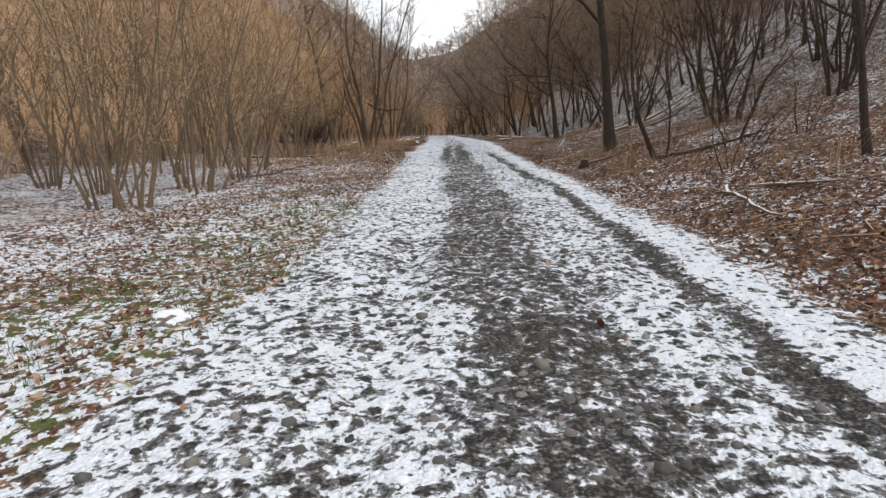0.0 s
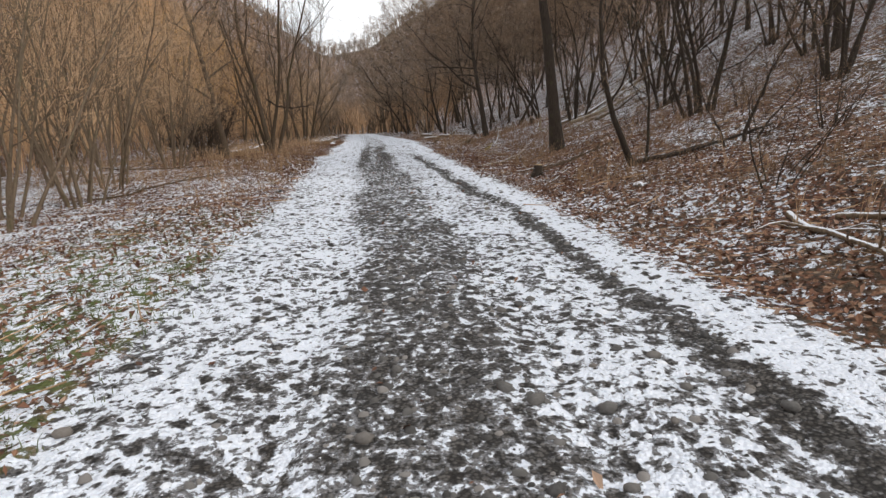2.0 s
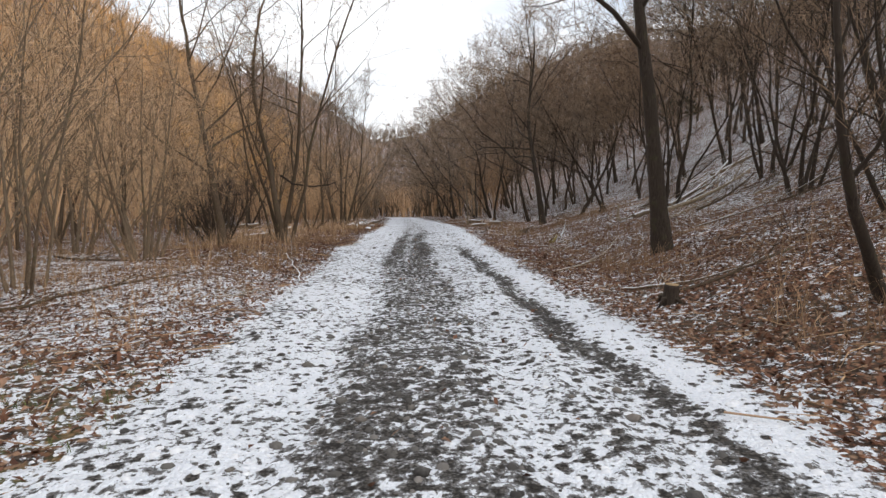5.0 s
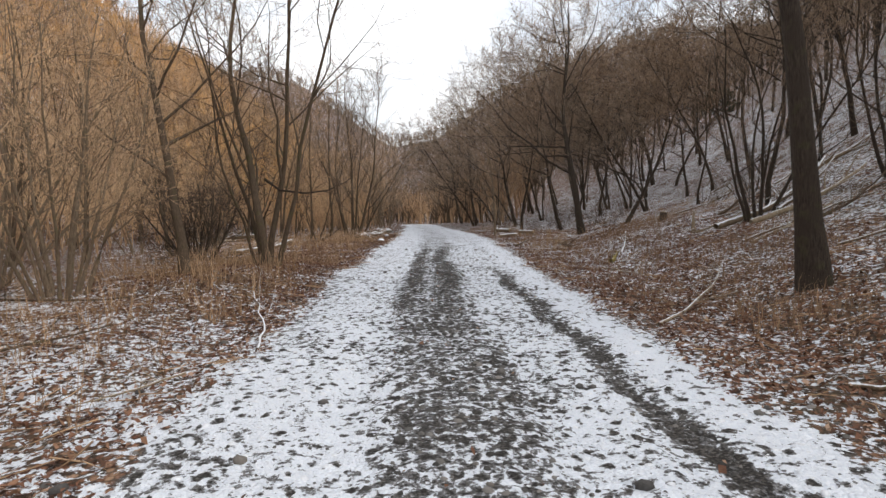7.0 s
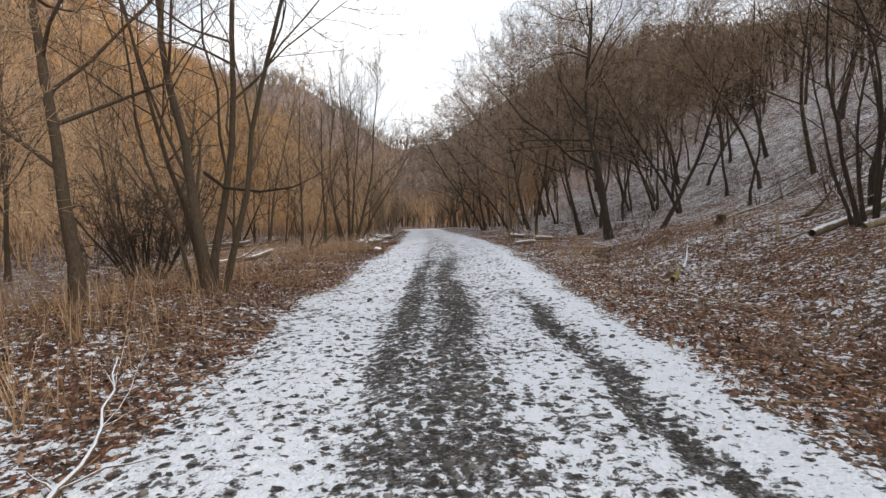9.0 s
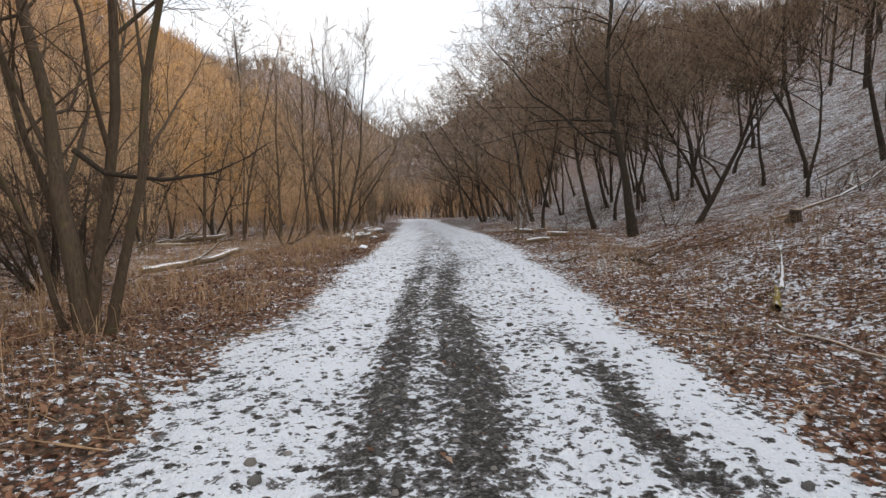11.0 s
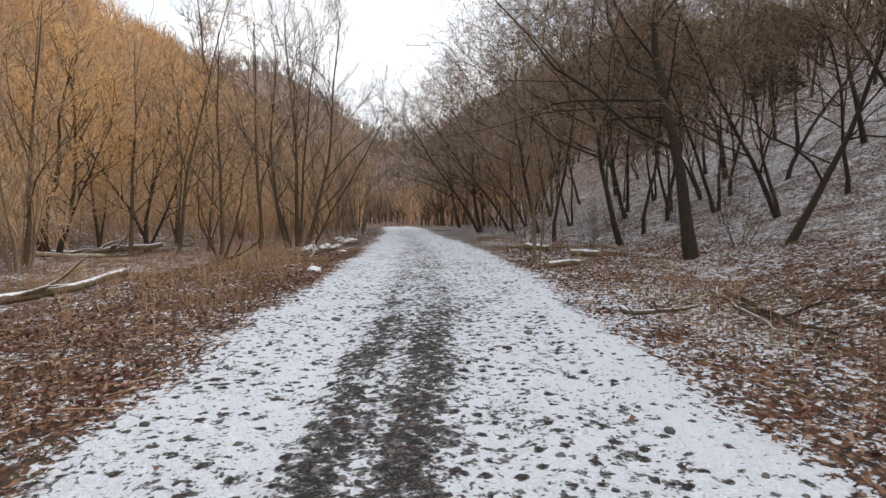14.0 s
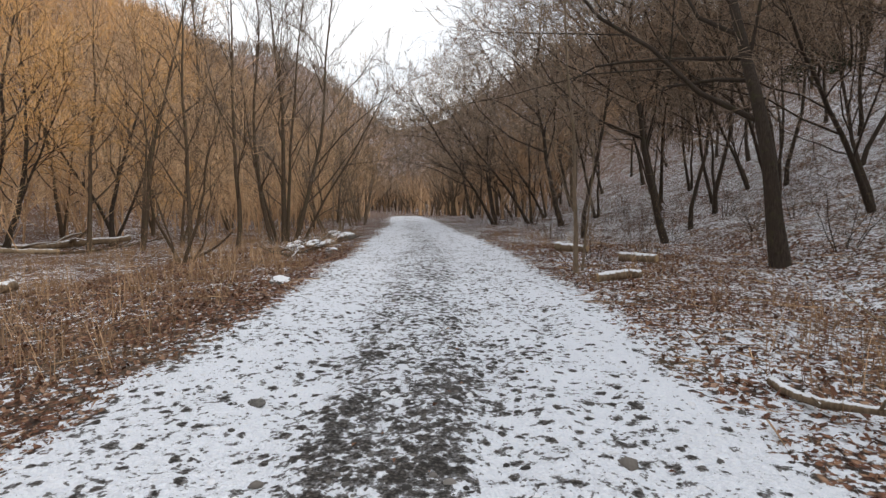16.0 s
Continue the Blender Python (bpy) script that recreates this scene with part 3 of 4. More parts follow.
PROTO_POLE = [tree("slender_tree", 60 + k, [(0, 0, 7.5 + k, 0.075, 0.1 * (k - 1), 0.05), (0.1, 0, 6.5, 0.055, -0.22, 0.1)][:1 + (k > 0)],
                   (11, 6, 8), (0.42, 0.5, 0.5), bare=(0.2, 0.15, 0.1), angle=(28, 58), thin=0.007, barkmat=BARK_BROWN, twigmat=TWIG_TAN) for k in range(3)]
PROTO_LOW = [tree("bank_shrub", 80 + k, spread(_r, 5 + k, 0.2, 2.2 + 0.5 * k, 0.022, 0.6), (4, 4, 4), (0.45, 0.5, 0.5), bare=(0.15, 0.1, 0.1), thin=0.004,
                  angle=(30, 70), barkmat=BARK_DARK, twigmat=TWIG_DARK, wander=0.1) for k in range(3)]

BANK = ((7.1, 39.7, 0, 1.0), (7.5, 47.3, 1, 1.1), (12.1, 49.8, 3, 0.9), (14.3, 53.2, 2, 1.1), (21.8, 63.4, 4, 1.1), (13.4, 43.4, 4, 0.7), (8.8, 48.9, 2, 0.9),
        (11.3, 43.4, 5, 0.9), (5.3, 49.9, 2, 1.0), (10.75, 51.6, 2, 1.0), (19.3, 56.5, 4, 1.0), (19.7, 45.5, 2, 1.0), (13.0, 31.4, 3, 0.9), (9.8, 28.2, 2, 0.8),
        (16.3, 27.6, 4, 0.9), (12.4, 17.2, 4, 0.9), (17.6, 23.6, 2, 1.0), (15.6, 17.0, 3, 0.9), (18.4, 33.5, 4, 1.0), (17.0, 38.0, 2, 0.9), (11.2, 36.5, 2, 0.6), (2.6, 59.5, 5, 1.0), (5.6, 56.0, 1, 1.0), (4.6, 61.0, 5, 1.05), (3.0, 66.0, 1, 1.0), (8.0, 60.0, 3, 1.0), (6.2, 66.5, 5, 1.0),
        (1.6, 71.0, 1, 1.0), (10.5, 57.0, 1, 1.0), (13.5, 61.5, 3, 1.0), (4.8, 74.0, 5, 1.1), (8.9, 72.0, 1, 1.1))
for x, y, k, size in BANK:
    taken.append((x, y))
    tagged(put(PROTO_BANK[k], USED, stand(x, y, rng.uniform(-22, 22), size * rng.uniform(0.95, 1.05))), "dark bare tree on the snow-dusted bank", "tree", "trees of the bank")
for x, y in ((10.6, 22.5), (8.8, 16.8), (8.8, 26.8), (13.5, 19.5), (10.4, 14.4), (11.9, 26.2), (14.6, 23.0), (16.0, 30.5)):
    plant(PROTO_MULTI, x, y, 0.85, 1.1, "many-trunked dark bare tree on the bank", "tree", "clumped trees of the bank")
count = 0
while count < 9:
    y = rng.uniform(20, 80)
    u = rng.uniform(14, 19) if y < 46 else rng.uniform(11, 20)
    x = float(centre(y)) + u
    if free(x, y, 2.0):
        plant(PROTO_BANK, x, y, 0.75, 1.05, "dark bare tree on the snow-dusted bank", "tree", "trees of the bank", turn=40)
        count += 1
count = 0
while count < 54:
    y = rng.uniform(2, 90)
    u = rng.uniform(13, 42) if y < 75 else rng.uniform(4, 30)
    x = float(centre(y)) + u
    if free(x, y, 1.7):
        plant(PROTO_UPPER, x, y, 0.75, 1.2, "dark bare tree high on the snowy bank", "tree", "trees high on the bank")
        count += 1
count = 0
while count < 36:
    y = rng.uniform(9, 62)
    u = rng.uniform(3.4, 11)
    x = float(centre(y)) + u
    if free(x, y, 1.1) and not (19 < y < 40 and u < 8):
        plant(PROTO_LOW, x, y, 0.6, 1.15, "low thin bare shrub among fallen leaves", "shrub", "shrubs of the bank")
        count += 1

# ---- the thicket ----
for x, y in ((-5.9, 10.6), (-4.98, 10.1), (-4.62, 12.2), (-5.6, 13.6), (-4.9, 15.2), (-5.2, 17.2), (-7.2, 12.6), (-7.4, 15.8), (-6.9, 18.2),
             (-8.6, 10.2), (-9.5, 14), (-4.5, 52.2), (-8.1, 58.8), (-9.9, 60.5), (-4.6, 58.5), (-5.2, 63)):
    plant(PROTO_SHRUB, x, y, 0.9, 1.15, "many-stemmed bare brown shrub of the thicket", "shrub", "shrubs of the thicket")
for x, y in ((-17.3, 50.4), (-10.8, 57), (-7.2, 45.2), (-9.4, 46.5), (-12.5, 53), (-11.6, 41.5), (-9.6, 33.6)):
    plant(PROTO_POLE, x, y, 0.9, 1.1, "slender bare tree in the thicket", "tree", "slender trees of the thicket")
count = 0
while count < 74:
    y = rng.uniform(6, 100)
    u = -rng.uniform(8.0, 19) if y < 46 else -rng.uniform(3.6, 20)
    x = float(centre(y)) + u
    if free(x, y, 1.7):
        if rng.random() < 0.55:
            plant(PROTO_SHRUB, x, y, 0.8, 1.2, "many-stemmed bare brown shrub of the thicket", "shrub", "shrubs of the thicket")
        else:
            plant(PROTO_POLE, x, y, 0.8, 1.2, "slender bare tree in the thicket", "tree", "slender trees of the thicket")
        count += 1


# ---- woods too far off to count ----
def far_wood(name, n, area, tall, wood, mat, label, seed, twigs=80, keep=None, wide=1.0, crown=0.34, low=(0.08, 0.5), limbs=6):
    """Bare woods: each tree has a trunk, arching limbs and a crown of many thin twigs."""
    r = np.random.RandomState(seed)
    x0, x1, y0, y1 = area
    xy = []
    while len(xy) < n:
        x, y = r.uniform(x0, x1), r.uniform(y0, y1)
        if keep is None or keep(x, y):
            xy.append((x, y))
    xy = np.array(xy)
    foot = np.concatenate([xy, height(xy[:, 0], xy[:, 1])[:, None]], 1)
    h = r.uniform(*tall, n)
    up = np.array([0, 0, 1.0])

    def blades(p, m, e, w):
        """Three-point blades from p over m to e, w wide at the foot."""
        d = e - p
        a = r.uniform(0, 6.28, len(p))
        s = np.cross(d, np.stack([np.cos(a), np.sin(a), 0.3 * np.ones(len(p))], 1))
        s = s / (np.linalg.norm(s, axis=1)[:, None] + 1e-6) * w[:, None]
        return np.stack([p - s, p + s, m + 0.7 * s, m - 0.7 * s, e], 1).reshape(-1, 3)

    # trunks and limbs
    lean = r.normal(0, 0.06, (n, 2))
    tip = foot + np.concatenate([lean * h[:, None], 0.85 * h[:, None]], 1)
    parts = [blades(foot - 0.3 * up, (foot + tip) / 2 + np.concatenate([r.normal(0, 0.03, (n, 2)) * h[:, None], np.zeros((n, 1))], 1), tip, 0.011 * h * wide)]
    i = np.repeat(np.arange(n), limbs)
    m = len(i)
    a, q = r.uniform(0, 6.28, m), crown * h[i] * r.uniform(0.45, 1.0, m)
    out = np.stack([np.cos(a), np.sin(a), 0 * a], 1)
    b0 = foot[i] + (tip[i] - foot[i]) * r.uniform(*low, m)[:, None]
    b2 = foot[i] + out * q[:, None] + up * (h[i] * r.uniform(0.5, 0.95, m))[:, None]
    b1 = (b0 + b2) / 2 + out * (0.16 * q)[:, None]
    parts.append(blades(b0, b1, b2, 0.006 * h[i] * wide))
    wood_co = np.concatenate(parts)
    # twigs along the limbs
    j = r.randint(0, m, n * twigs)
    c = len(j)
    t = r.uniform(0.25, 1.0, c)[:, None]
    p = b0[j] * (1 - t) ** 2 + b1[j] * 2 * t * (1 - t) + b2[j] * t ** 2
    d = out[j] * r.uniform(-0.2, 0.9, c)[:, None] + up * r.uniform(0.1, 1.1, c)[:, None] + r.normal(0, 0.42, (c, 3))
    d = d / np.linalg.norm(d, axis=1)[:, None]
    e = p + d * (h[i][j] * r.uniform(0.08, 0.24, c))[:, None]
    a = r.uniform(0, 6.28, c)
    s = np.cross(d, np.stack([np.cos(a), np.sin(a), 0.3 + 0 * a], 1))
    s = s / (np.linalg.norm(s, axis=1)[:, None] + 1e-6) * (0.020 * wide * r.uniform(0.5, 1.3, c))[:, None]
    twig_co = np.stack([p - s, p + s, e], 1).reshape(-1, 3)
    k = np.arange(len(wood_co) // 5)[:, None] * 5
    z = len(wood_co) + np.arange(c)[:, None] * 3
    faces = (k + np.array([[0, 1, 2, 3]])).tolist() + (k + np.array([[3, 2, 4]])).tolist() + (z + np.array([[0, 1, 2]])).tolist()
    me = bpy.data.meshes.new(name)
    me.from_pydata(np.concatenate([wood_co, twig_co]).tolist(), [], faces)
    me.materials.append(wood)
    me.materials.append(mat)
    me.polygons.foreach_set("material_index", np.repeat([0, 1], [2 * len(k), c]).astype(np.int32))
    tagged(new(name, me), label, "woods", kind="stuff")


def off(x, y):
    return x - float(centre(y))


far_wood("orange_willow_wood", 1300, (-105, -14, 0, 180), (4.5, 8.5), TWIG_TAN, TWIG_ORANGE, "orange-twigged bare willows covering the far hillside", 1, 95,
         keep=lambda x, y: off(x, y) < -31, wide=1.3)
far_wood("hillside_wood", 800, (-60, -10, -4, 190), (3.5, 7.5), TWIG_TAN, TWIG_REED, "pale brown bare saplings at the foot of the far hillside", 8, 90,
         keep=lambda x, y: -42 < off(x, y) < -21 or (y > 85 and -42 < off(x, y) < -9))
far_wood("thicket_stems", 1100, (-34, -5, 0, 100), (2.5, 5.5), TWIG_TAN, TWIG_REED, "tangle of pale brown stems behind the shrubs", 5, 70,
         keep=lambda x, y: -26 < off(x, y) < -11.5 or (y > 52 and -20 < off(x, y) < -5), wide=0.6, low=(0.0, 0.4), crown=0.28)
far_wood("grey_wood", 520, (-120, -30, 0, 260), (9, 14), TWIG_GREY, TWIG_GREY, "tall grey bare trees along the hill crest", 2, 90, keep=lambda x, y: off(x, y) < -52, wide=1.6)
far_wood("brown_wood", 950, (-70, 40, 66, 200), (5, 9), TWIG_TAN, TWIG_TAN, "brown bare woods where the valley closes", 3, 100, wide=1.5,
         keep=lambda x, y: -40 < off(x, y) < -4.2 or 4.0 < off(x, y) < 12 or y > 150)
far_wood("bank_foot_wood", 620, (-60, 130, 76, 300), (6, 10), BARK_BROWN, TWIG_UMBER, "brown bare woods covering the far end of the bank", 7, 100,
         keep=lambda x, y: off(x, y) > 4.0 and x < 20 + 0.5 * y and (off(x, y) < 15 or (x * 7.3 + y * 3.1) % 1 < 0.22), wide=1.5)
far_wood("distant_wood", 1300, (-190, 150, 150, 340), (6, 9), TWIG_GREY, TWIG_GREY, "grey woods on the distant ridge", 6, 50, wide=2.4)
far_wood("bank_wood", 330, (16, 95, -15, 130), (8, 12), BARK_DARK, TWIG_UMBER, "dark bare woods high on the bank", 4, 80, keep=lambda x, y: off(x, y) > 27, wide=1.3, low=(0.3, 0.7))


# ---- fallen wood and stones ----
def lying(name, a, b, r, mat, label, category, rise=0.0, twigs=0, seed=1, cut=False, sag=0.03):
    """A log or branch that lies on the ground from a to b, its far end lifted by rise."""
    g = random.Random(seed)
    r = r if cut else r * 0.7
    twigs = twigs if cut else twigs + 2
    top = new(name)
    n = 9
    mid = Vector(((a[0] + b[0]) / 2, (a[1] + b[1]) / 2, 0))
    mid.z = float(height(mid.x, mid.y))
    top.matrix_basis = Matrix.Translation(mid)
    side = Vector((b[1] - a[1], a[0] - b[0], 0)).normalized()
    ln = math.dist(a, b)
    pts = []
    for k in range(n + 1):
        t = k / n
        x, y = a[0] + (b[0] - a[0]) * t, a[1] + (b[1] - a[1]) * t
        bow = side * (sag * ln * math.sin(math.pi * t) + g.gauss(0, 0.009 * ln))
        x, y = x + bow.x, y + bow.y
        pts.append(Vector((x, y, float(height(x, y)) + r * 0.6 + rise * t * t + abs(g.gauss(0, 0.1 * r)))) - mid)
    rad = [r * (1 - (0.15 if cut else 0.65) * k / n) * g.uniform(0.9, 1.1) for k in range(n + 1)]
    body = Tubes()
    body.add(pts, rad, 10)
    child("log_body" if cut else "stem", body.mesh("stem", mat), top)
    if cut:
        for p, q, rr in ((pts[0], pts[1], rad[0]), (pts[-1], pts[-2], rad[-1])):
            d = (p - q).normalized()
            face = Tubes()
            face.add([p - d * 0.002, p + d * 0.006], [rr * 0.93, rr * 0.9], 10)
            child("cut_end", face.mesh("cut_end", CUT_WOOD), top)
    for k in range(twigs):
        i = g.randint(2, n - 1)
        d = (pts[i] - pts[i - 1]).normalized()
        way = (d + side * g.choice((-1, 1)) * g.uniform(0.4, 1.1) + Vector((0, 0, g.uniform(0.05, 0.7)))).normalized()
        line = bent(g, pts[i], way, ln * g.uniform(0.15, 0.4), 5, 0.14, 0.0)
        for p in line:
            p.z = max(p.z, float(height(p.x + mid.x, p.y + mid.y)) - mid.z + 0.01)
        br = Tubes()
        br.add(line, [rad[i] * 0.5 * (1 - 0.8 * j / 5) for j in range(5)] + [0.002], 5)
        child("side_branch", br.mesh("side_branch", mat), top)
    return tagged(top, label, category)


def stump(x, y, r, h, label):
    g = random.Random(int(x * 100))
    top = new("tree_stump")
    top.matrix_basis = pose(x, y, float(height(x, y)), 4, 3, 20)
    b = Tubes()
    b.add([Vector((0, 0, z)) for z in (-0.15, 0.0, 0.3 * h, 0.8 * h, h)], [1.5 * r, 1.3 * r, 1.06 * r, r, 0.97 * r], 14)
    child("stump_body", b.mesh("stump_body", BARK_DARK), top)
    c = Tubes()
    c.add([Vector((0, 0, h - 0.002)), Vector((0, 0, h + 0.008))], [0.9 * r, 0.86 * r], 14)
    child("cut_face", c.mesh("cut_face", CUT_WOOD), top)
    for k in range(4):
        t = k * 1.6 + g.uniform(-0.3, 0.3)
        rt = Tubes()
        rt.add([Vector((math.cos(t) * q, math.sin(t) * q, z)) for q, z in ((0.7 * r, 0.25 * h), (1.5 * r, 0.05), (2.3 * r, -0.08))], [0.35 * r, 0.28 * r, 0.1 * r], 6)
        child("root", rt.mesh("root", BARK_DARK), top)
    return tagged(top, label, "stump")


def boulder(x, y, size, mat, label, seed, group=""):
    bm = bmesh.new()
    bmesh.ops.create_icosphere(bm, subdivisions=3, radius=1)
    for v in bm.verts:
        q = v.co * 1.3 + Vector((seed * 3.1, seed * 1.7, 0))
        v.co *= 1 + 0.35 * noise.noise(q) + 0.12 * noise.noise(q * 3)
        v.co = Vector((v.co.x * size, v.co.y * size * 0.75, v.co.z * size * 0.5))
    me = bpy.data.meshes.new("stone")
    bm.to_mesh(me)
    bm.free()
    me.materials.append(mat)
    ob = new("stone", me)
    ob.matrix_basis = pose(x, y, float(height(x, y)) + 0.12 * size, 0, 0, seed * 47)
    return tagged(ob, label, "stone", group)


lying("fallen_log", (-7.1, 33.4), (-5.85, 36.7), 0.10, LOG_SNOWY, "pale fallen log with snow along its top, lying in dead leaves", "log", 0.12, 2, 1, True, 0.03)
lying("fallen_log", (-15.4, 47.6), (-11.4, 49.4), 0.14, LOG_SNOWY, "weathered log lying in the brush of the thicket", "log", 0.2, 4, 2, True)
lying("fallen_log", (-14.8, 46.6), (-12.4, 46.9), 0.11, LOG_PALE, "weathered log lying in the brush of the thicket", "log", 0.0, 0, 3, True)
lying("fallen_branch", (-12.2, 45.6), (-8.6, 46.8), 0.06, BARK_BROWN, "long bare branch lying in the thicket", "branch", 0.4, 5, 4)
lying("fallen_branch", (-7.5, 21.5), (-3.4, 20.2), 0.04, BARK_BROWN, "thin fallen branch on snowy ground by the shrubs", "branch", 0.05, 3, 5)
lying("fallen_branch", (-4.9, 15.6), (-2.7, 18.4), 0.035, BARK_BROWN, "thin fallen branch on snowy ground by the shrubs", "branch", 0.1, 3, 6)
lying("fallen_branch", (-0.83, 17.9), (-1.62, 20.1), 0.03, LOG_SNOWY, "snowy forked branch at the edge of the track", "branch", 0.3, 4, 7)
lying("broken_branch", (5.08, 26.55), (5.4, 27.15), 0.09, LICHENED, "short yellow lichened piece of broken branch on brown leaves", "branch", 0.1, 1, 8)
lying("fallen_branch", (4.75, 26.0), (5.0, 23.4), 0.03, LOG_PALE, "snow-dusted forked branch on brown leaves", "branch", 0.05, 4, 9)
lying("fallen_branch", (3.75, 18.85), (6.0, 22.2), 0.035, LOG_PALE, "long pale stick lying up the leafy bank", "branch", 0.3, 1, 10, sag=0.0)
lying("fallen_branch", (4.24, 16.2), (5.6, 15.2), 0.035, LOG_SNOWY, "pale forked branch on brown leaves", "branch", 0.1, 4, 11)
lying("fallen_branch", (5.34, 8.3), (4.85, 5.5), 0.05, LOG_SNOWY, "snow-topped branch lying on the leafy bank", "branch", 0.1, 4, 12)
lying("fallen_branch", (5.5, 7.8), (5.8, 6.1), 0.045, LOG_SNOWY, "snow-topped branch lying on the leafy bank", "branch", 0.12, 3, 13)
lying("fallen_log", (5.8, 13.2), (7.8, 12.4), 0.07, BARK_DARK, "dark fallen log on the leafy bank", "log", 0.1, 3, 14)
lying("fallen_branch", (4.4, 15.2), (6.2, 15.4), 0.04, BARK_BROWN, "bare branch on the leafy bank", "branch", 0.15, 3, 15)
lying("fallen_branch", (4.98, 33.6), (4.9, 30.8), 0.05, BARK_BROWN, "long bare branch lying beside the track", "branch", 0.1, 4, 16)
lying("fallen_branch", (5.25, 34.3), (4.6, 30.4), 0.04, LOG_PALE, "pale fallen branch beside the track", "branch", 0.06, 3, 17)
lying("fallen_branch", (12.7, 38.9), (15.6, 37.7), 0.06, LOG_SNOWY, "snowy fallen trunk high on the bank", "branch", 0.1, 3, 18)
lying("fallen_branch", (8.4, 33.0), (13.0, 35.2), 0.06, LOG_SNOWY, "snowy fallen trunk high on the bank", "branch", 0.1, 4, 19)
lying("fallen_branch", (9.6, 27.4), (12.4, 29.6), 0.07, LOG_SNOWY, "snowy fallen trunk high on the bank", "branch", 0.25, 5, 20)
lying("fallen_branch", (7.4, 24.6), (10.6, 25.4), 0.05, LOG_SNOWY, "snowy fallen branch on the bank", "branch", 0.1, 4, 21)
lying("fallen_log", (7.9, 27.0), (12.2, 29.6), 0.13, LOG_SNOWY, "barkless fallen trunk dusted with snow across the bank", "log", 0.35, 5, 60, sag=0.05)
lying("fallen_log", (8.5, 26.4), (12.0, 27.6), 0.12, LOG_PALE, "pale fallen trunk among brushwood on the bank", "log", 0.2, 5, 61)
lying("fallen_log", (12.0, 30.6), (15.4, 31.4), 0.12, LOG_SNOWY, "barkless fallen trunk dusted with snow across the bank", "log", 0.2, 4, 62)
lying("broken_branch", (7.5, 27.5), (7.6, 27.75), 0.09, LOG_PALE, "short splintered stake standing in the brushwood", "branch", 0.5, 0, 63, sag=0.0)
lying("fallen_branch", (10.4, 33.6), (13.4, 38.4), 0.06, LOG_SNOWY, "snowy fallen branch high on the bank", "branch", 0.1, 3, 64)
lying("fallen_branch", (5.3, 34.0), (4.9, 30.6), 0.06, BARK_DARK, "dark crooked branch lying beside the track", "branch", 0.08, 4, 65)
lying("broken_branch", (5.55, 27.3), (5.85, 27.9), 0.06, LOG_SNOWY, "upturned root stock dusted with snow", "branch", 0.4, 7, 66)
lying("fallen_branch", (6.3, 33.0), (6.0, 29.3), 0.025, BARK_BROWN, "thin pale stick leaning on the bank", "branch", 0.5, 1, 67, sag=0.0)
for k in range(12):
    bx, by, ba, bl = _r.uniform(6.8, 11.5), _r.uniform(21.5, 31), _r.uniform(-0.6, 0.9), _r.uniform(1.2, 3.0)
    lying("fallen_branch", (bx, by), (bx + bl * math.cos(ba), by + bl * math.sin(ba)), _r.uniform(0.03, 0.06), _r.choice((LOG_SNOWY, BARK_BROWN, LOG_PALE)),
          "dead branch in the brushwood lying on the bank", "branch", _r.uniform(0.05, 0.5), 4, 100 + k)
lying("fallen_log", (3.1, 37.7), (3.85, 37.95), 0.09, LOG_SNOWY, "short cut log capped with snow beside the track", "log", 0.0, 0, 22, True, 0.0)
lying("fallen_log", (4.2, 40.6), (4.85, 40.2), 0.11, LOG_SNOWY, "short cut log capped with snow beside the track", "log", 0.0, 0, 23, True, 0.0)
lying("fallen_log", (3.2, 42.7), (3.9, 42.4), 0.12, LOG_SNOWY, "short cut log capped with snow beside the track", "log", 0.0, 0, 24, True, 0.0)
lying("broken_branch", (3.25, 32.6), (3.6, 30.9), 0.06, LOG_SNOWY, "snow-covered broken branch at the edge of the track", "branch", 0.35, 5, 25)
lying("broken_branch", (-6.35, 43.2), (-5.0, 43.0), 0.07, BARK_BROWN, "broken crooked branch standing out of dead grass", "branch", 0.7, 3, 26)
lying("fallen_branch", (-1.2, 17.0), (-1.55, 15.9), 0.02, LOG_PALE, "short pale twig at the edge of the track", "branch", 0.1, 2, 27)
stump(4.41, 14.85, 0.09, 0.22, "small cut tree stump in brown leaves")
stump(8.1, 31.6, 0.12, 0.27, "dark cut tree stump on the bank")
for k in range(14):
    hy = _r.uniform(44.5, 51.5)
    boulder(float(centre(hy)) - _r.uniform(2.7, 4.2), hy, _r.uniform(0.14, 0.34), STONE_SNOWY, "grey stone capped with snow in a roadside heap", k, "stones of the heap")
for k in range(16):
    hy, ha, hl = _r.uniform(44.0, 51.0), _r.uniform(0, 3.14), _r.uniform(0.8, 2.0)
    hx = float(centre(hy)) - _r.uniform(2.9, 4.4)
    lying("heap_branch", (hx - hl / 2 * math.cos(ha), hy - hl / 2 * math.sin(ha)), (hx + hl / 2 * math.cos(ha), hy + hl / 2 * math.sin(ha)), _r.uniform(0.03, 0.06),
          _r.choice((LOG_SNOWY, BARK_DARK, BARK_BROWN)), "dead branch in a snowy heap of brushwood", "branch", _r.uniform(0.1, 0.5), 4, 140 + k)
for k, (x, y, s) in enumerate(((-0.55, 32.2, 0.07), (-0.6, 3.0, 0.15), (-2.2, 38.0, 0.2), (5.1, 11.3, 0.1))):
    boulder(x, y, s, STONE if s < 0.1 else STONE_SNOWY, "stone half buried in the snowy ground" if s < 0.1 else "snow-covered stone beside the track", 30 + k)


